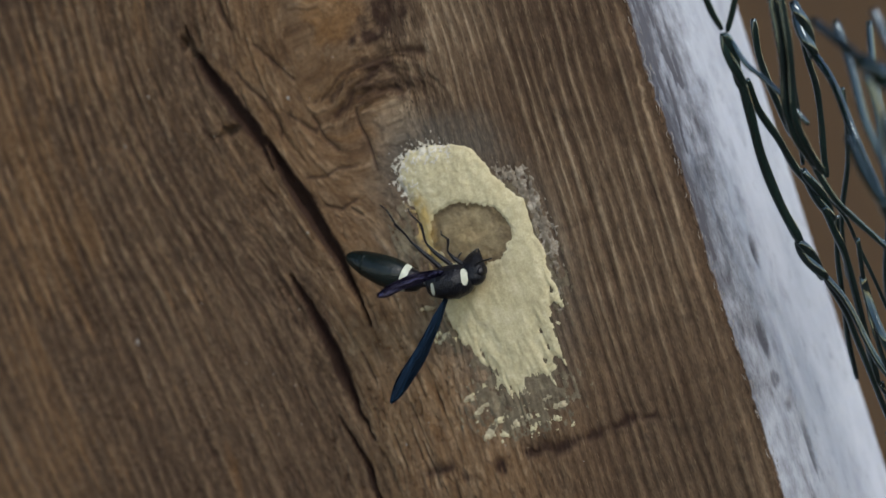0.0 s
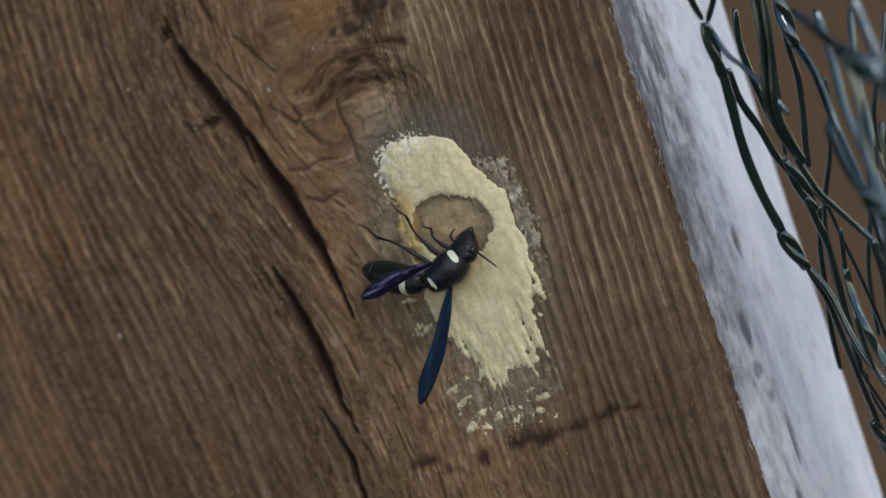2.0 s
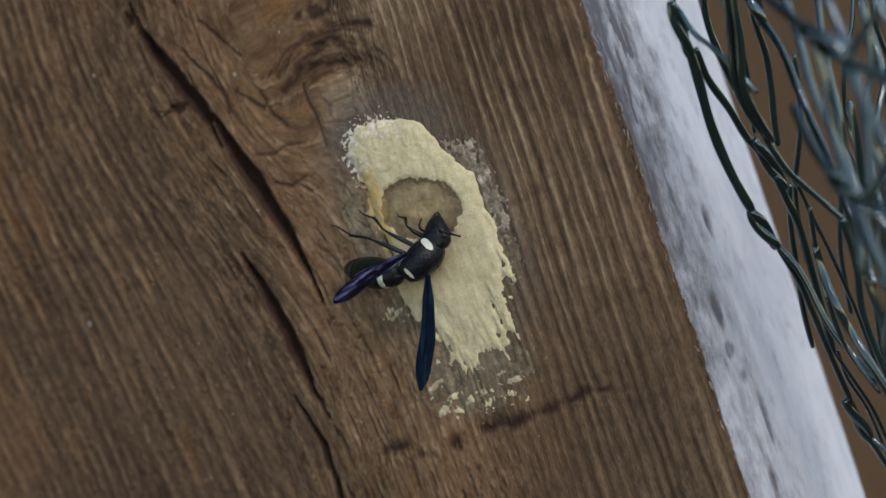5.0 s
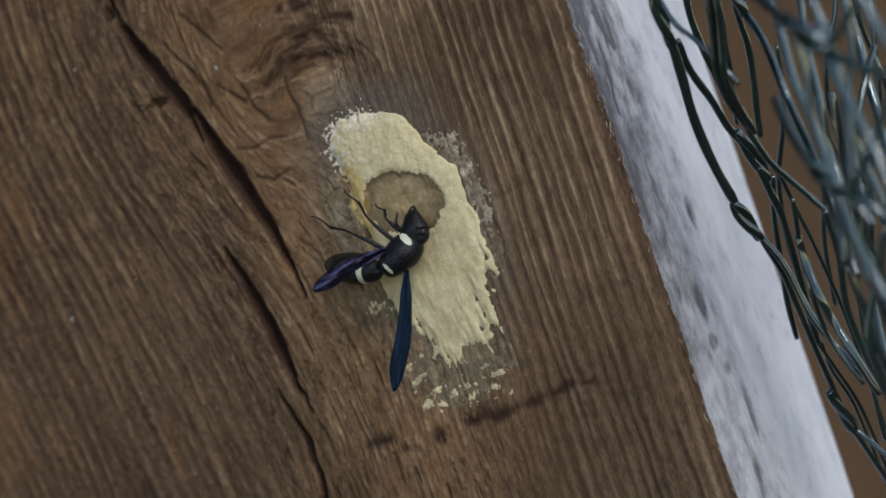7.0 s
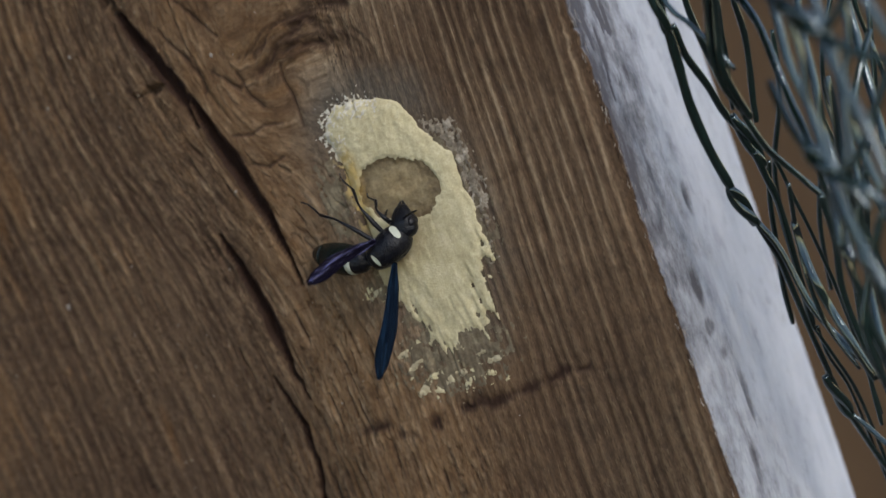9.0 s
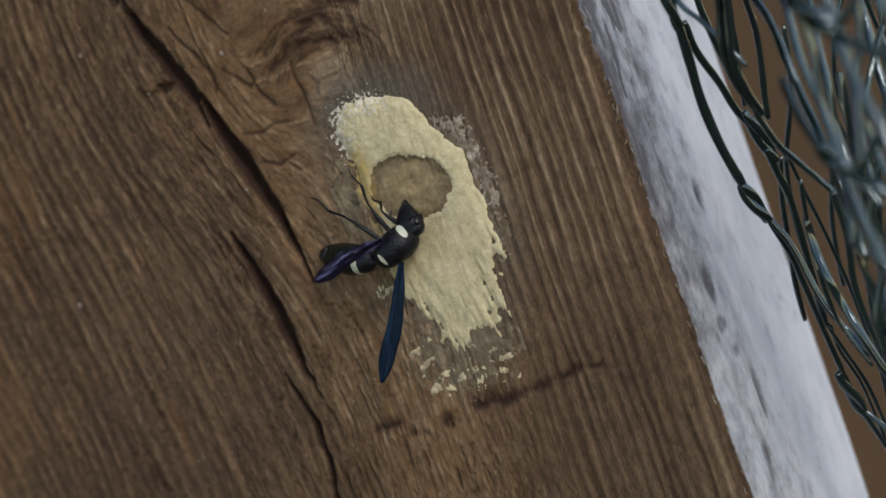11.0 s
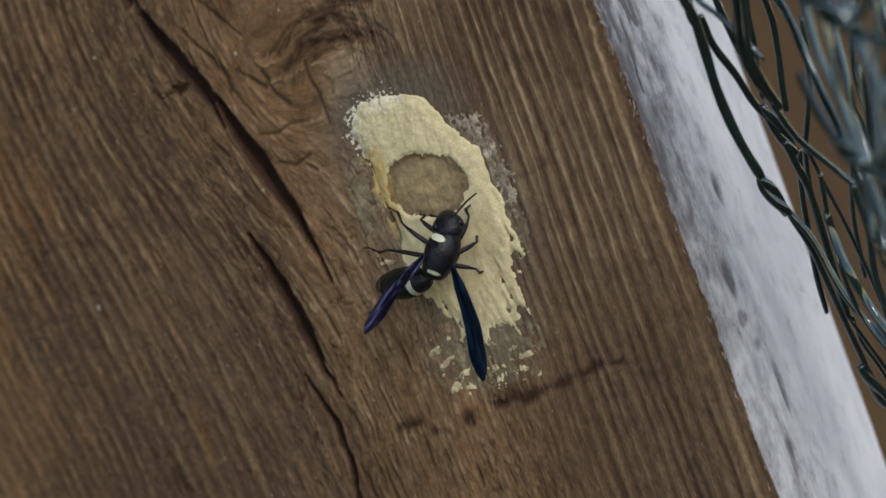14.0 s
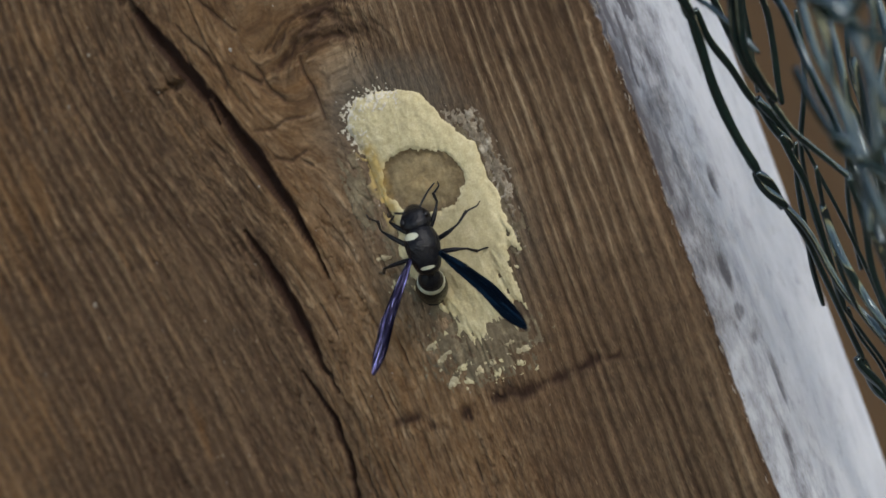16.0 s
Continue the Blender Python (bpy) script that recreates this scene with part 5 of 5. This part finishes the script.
WING_LEFT_ROWS = [(0, 149.3, 59.8, 0), (0.5, 156.2, 51.9, 22), (1, 160.5, 48.2, 22), (1.5, 155.6, 56.5, 22), (2, 158.8, 56.9, 22), (2.5, 158.6, 59.6, 22), (3, 164.5, 56.7, 22), (3.5, 168.6, 50.7, 22), (4, 165.5, 53.1, 22), (6.5, 160.0, 51.3, 22), (7, 157.3, 55.2, 22), (8, 159.4, 59.3, 22), (9, 161.2, 57.8, 22), (11.5, 160.5, 59.5, 22), (12.5, 161.1, 64.8, 22), (13, 155.9, 68.8, 22), (13.6, 156.7, 61.3, 22), (13.7, 156.7, 61.3, 22), (13.8, 167.5, 52.7, 32), (14, 163.0, 49.9, 32), (14.5, 153.5, 39.3, 32), (15, 149.0, 35.2, 32), (15.5, 154.9, 33.7, 32), (16, 148.0, 31.8, 32)]
ABDOMEN_ROWS = [(0, -20.5, 21.0, 0), (0.5, -41.6, 5.1, 0), (1, -50.6, 33.3, 0), (1.5, -48.1, 39.3, 0), (2, -49.3, 40.1, 0), (2.5, -46.4, 40.4, 0), (3, -46.5, 41.3, 0), (3.5, -39.0, 45.0, 0), (4, -45.9, 42.9, 0), (6.5, -47.4, 49.2, 0), (7, -46.1, 47.0, 0), (8, -47.7, 36.0, 0), (9, -46.5, 46.3, 0), (11.5, -43.6, 45.8, 0), (12.5, -44.0, 42.6, 0), (13, -42.3, 43.0, 0), (13.6, -42.2, 43.8, 0), (13.7, -42.2, 43.8, 0), (13.8, -65.4, 41.4, 0), (14, -56.1, 46.2, 0), (14.5, -38.4, 74.0, 0), (15, -32.3, 72.0, 0), (15.5, -18.9, 70.0, 0), (16, -16.7, 68.1, 0)]
HEAD_ROWS = [(0, 87.7, -21.3, -30), (0.5, 72.1, 18.6, -30), (1, 60.5, 26.2, -30), (1.5, 52.2, -3.0, -30), (2, 50.3, -3.2, -30), (2.5, 49.1, 23.0, -30), (3, 55.4, -3.4, -30), (3.5, 63.3, 12.6, -30), (4, 61.8, 7.7, -30), (6.5, 63.2, -3.3, -30), (7, 66.0, 9.0, -30), (8, 77.2, -3.2, -30), (9, 70.3, -3.4, -30), (11.5, 79.6, 6.3, -30), (12.5, 78.3, 27.7, -30), (13, 71.5, 34.6, -30), (13.6, 69.7, 35.4, -30), (13.7, 69.7, 35.4, -30), (13.8, 22.3, -10.0, 0), (14, 30.7, -24.0, 0), (14.5, 12.1, -24.0, 0), (15, 13.5, -24.0, 0), (15.5, 25.7, -24.0, 0), (16, 7.9, -24.0, 0)]
# each leg: seconds, turn and rise of its foot from the hip
LEG_ROWS = {
    "leg_front_left": [(0, 129.1, -48.7), (0.5, 94.5, -40.8), (1, 94.3, -45.6), (1.5, 98.3, -40.5), (2, 102.3, -40.5), (2.5, 113.2, -40.6), (3, 64.3, -25.5), (3.5, 80.5, -32.2), (4, 101.7, -46.8), (6.5, 91.7, -40.7), (7, 92.9, -39.9), (8, 95.3, -38.6), (9, 90.2, -39.2), (11.5, 100.3, -41.0), (12.5, 106.1, -44.7), (13, 90.2, -45.9), (13.6, 103.1, -38.8), (13.7, 103.1, -38.8), (13.8, 51.1, -54.9), (14, 66.2, -59.4), (14.5, 50.8, -55.8), (15, 64.4, -59.8), (15.5, 36.6, -45.6), (16, 38.5, -56.4)],
    "leg_middle_left": [(0, 131.0, -45.2), (0.5, 91.4, -31.8), (1, 90.3, -33.9), (1.5, 94.3, -33.4), (2, 95.2, -31.8), (2.5, 101.6, -31.9), (3, 96.4, -31.9), (3.5, 100.4, -34.4), (4, 109.6, -39.7), (6.5, 93.3, -35.2), (7, 91.2, -34.3), (8, 92.2, -32.5), (9, 85.6, -32.6), (11.5, 82.3, -29.9), (12.5, 81.3, -32.8), (13, 84.5, -30.5), (13.6, 90.0, -29.9), (13.7, 90.0, -29.9), (13.8, 58.6, -45.7), (14, 71.6, -43.3), (14.5, 72.4, -42.7), (15, 72.4, -43.7), (15.5, 60.4, -45.2), (16, 44.5, -49.0)],
    "leg_hind_left": [(0, 139.3, -45.0), (0.5, 114.3, -36.5), (1, 111.0, -37.3), (1.5, 113.6, -36.1), (2, 115.8, -35.8), (2.5, 122.6, -35.6), (3, 116.5, -35.4), (3.5, 127.4, -38.6), (4, 118.4, -37.4), (6.5, 117.4, -38.1), (7, 114.5, -37.7), (8, 117.2, -37.0), (9, 112.6, -36.8), (11.5, 110.1, -37.0), (12.5, 111.7, -38.7), (13, 113.2, -36.7), (13.6, 115.8, -35.9), (13.7, 115.8, -35.9), (13.8, 112.0, -58.6), (14, 107.4, -48.6), (14.5, 100.8, -52.7), (15, 104.8, -52.7), (15.5, 119.1, -58.0), (16, 100.7, -60.6)],
    "leg_front_right": [(0, 52.7, -61.9), (0.5, 72.6, -50.0), (1, 71.3, -50.8), (1.5, 73.3, -50.1), (2, 71.5, -48.6), (2.5, 73.2, -48.4), (3, 74.0, -49.2), (3.5, 74.3, -49.1), (4, 74.8, -51.8), (6.5, 74.6, -51.5), (7, 75.1, -51.5), (8, 75.4, -50.2), (9, 75.4, -51.0), (11.5, 76.7, -51.4), (12.5, 75.7, -51.2), (13, 77.3, -51.7), (13.6, 75.8, -51.5), (13.7, 75.8, -51.5), (13.8, -31.0, -41.8), (14, 5.4, -42.1), (14.5, -4.7, -36.2), (15, -21.3, -34.6), (15.5, -10.1, -68.8), (16, -21.6, -36.4)],
    "leg_middle_right": [(0, 33.3, -77.9), (0.5, 75.6, -59.6), (1, 75.0, -60.1), (1.5, 75.5, -59.5), (2, 75.7, -59.1), (2.5, 76.0, -58.7), (3, 76.7, -59.1), (3.5, 76.7, -58.9), (4, 78.0, -60.8), (6.5, 79.4, -60.9), (7, 80.0, -60.9), (8, 80.1, -60.1), (9, 80.9, -60.8), (11.5, 81.9, -61.1), (12.5, 82.4, -61.3), (13, 82.6, -61.4), (13.6, 81.0, -61.7), (13.7, 81.0, -61.7), (13.8, -73.7, -54.4), (14, -33.9, -56.1), (14.5, -39.1, -46.3), (15, -44.6, -54.0), (15.5, -19.6, -61.1), (16, -63.2, -13.3)],
    "leg_hind_right": [(0, -91.5, -78.8), (0.5, -269.5, -74.6), (1, -268.2, -74.9), (1.5, -271.4, -74.3), (2, -266.7, -74.4), (2.5, -269.7, -74.0), (3, -269.2, -74.0), (3.5, -269.7, -73.7), (4, -265.6, -75.0), (6.5, -260.1, -74.9), (7, -259.4, -74.8), (8, -260.1, -74.3), (9, -257.0, -74.7), (11.5, -256.2, -74.8), (12.5, -252.1, -74.9), (13, -254.8, -75.0), (13.6, -255.9, -75.8), (13.7, -255.9, -75.8), (13.8, -108.7, -50.8), (14, -84.8, -49.9), (14.5, -73.9, -35.6), (15, -80.6, -37.7), (15.5, -72.4, -31.9), (16, -102.2, -27.3)],
}

ANTENNA_ROWS = [(0, -80, 32), (0.5, -80, 32), (1, -56, 4), (1.25, -106, 2), (1.5, -156, -4), (2, -132, -20), (2.25, -106, 10), (2.5, -80, 40), (3, -104, 32), (3.5, -80, 36), (4, -116, 20),
                (6.5, -90, 40), (9, -86, 38), (11.5, -90, 40), (13.6, -86, 38), (14, -45, -15), (15, -38, -20), (16, -42, -18)]


def turned(root, yaw, rise, roll=0):
    x, y, z = root
    return Matrix.Translation((x * MM, y * MM, z * MM)) @ Matrix.Rotation(radians(yaw), 4, "Z") @ Matrix.Rotation(radians(-rise), 4, "Y") @ Matrix.Rotation(radians(roll), 4, "X")


def seated(x, z, lift, heading, lean):
    stand = Matrix.Rotation(radians(90), 4, "X")        # feet to the timber
    return Matrix.Translation((x * MM, -lift * MM, BASE + z * MM)) @ Matrix.Rotation(radians(TILT), 4, "Z") @ stand @ Matrix.Rotation(radians(heading), 4, "Z") @ Matrix.Translation((0, 0, 3.2 * MM)) @ Matrix.Rotation(radians(lean), 4, "X") @ Matrix.Translation((0, 0, -3.2 * MM))


def motions():
    walk(wasp, [(t, seated(x, z, lift, a, lean)) for t, x, z, lift, a, lean in WASP_ROWS])
    parts = {o.name.split(".")[0]: o for o in wasp.children}
    for name, root, rows in (("wing_right", (-0.8, -1.75, 4.1), WING_RIGHT_ROWS), ("wing_left", (-0.8, 1.75, 4.1), WING_LEFT_ROWS),
                             ("abdomen", (-2.85, 0, 3.2), ABDOMEN_ROWS), ("head", (2.75, 0, 3.2), HEAD_ROWS)):
        walk(parts[name], [(t, turned(root, yaw, rise, roll)) for t, yaw, rise, roll in rows])
    feeler = [o for o in parts["head"].children if o.name == "antenna"][0]
    walk(feeler, [(t, turned((1.6, -0.75, 0.45), yaw, rise)) for t, yaw, rise in ANTENNA_ROWS])
    for name, rows in LEG_ROWS.items():
        walk(parts[name], [(t, turned(LEGS[name][0], yaw, rise)) for t, yaw, rise in rows])


motions()
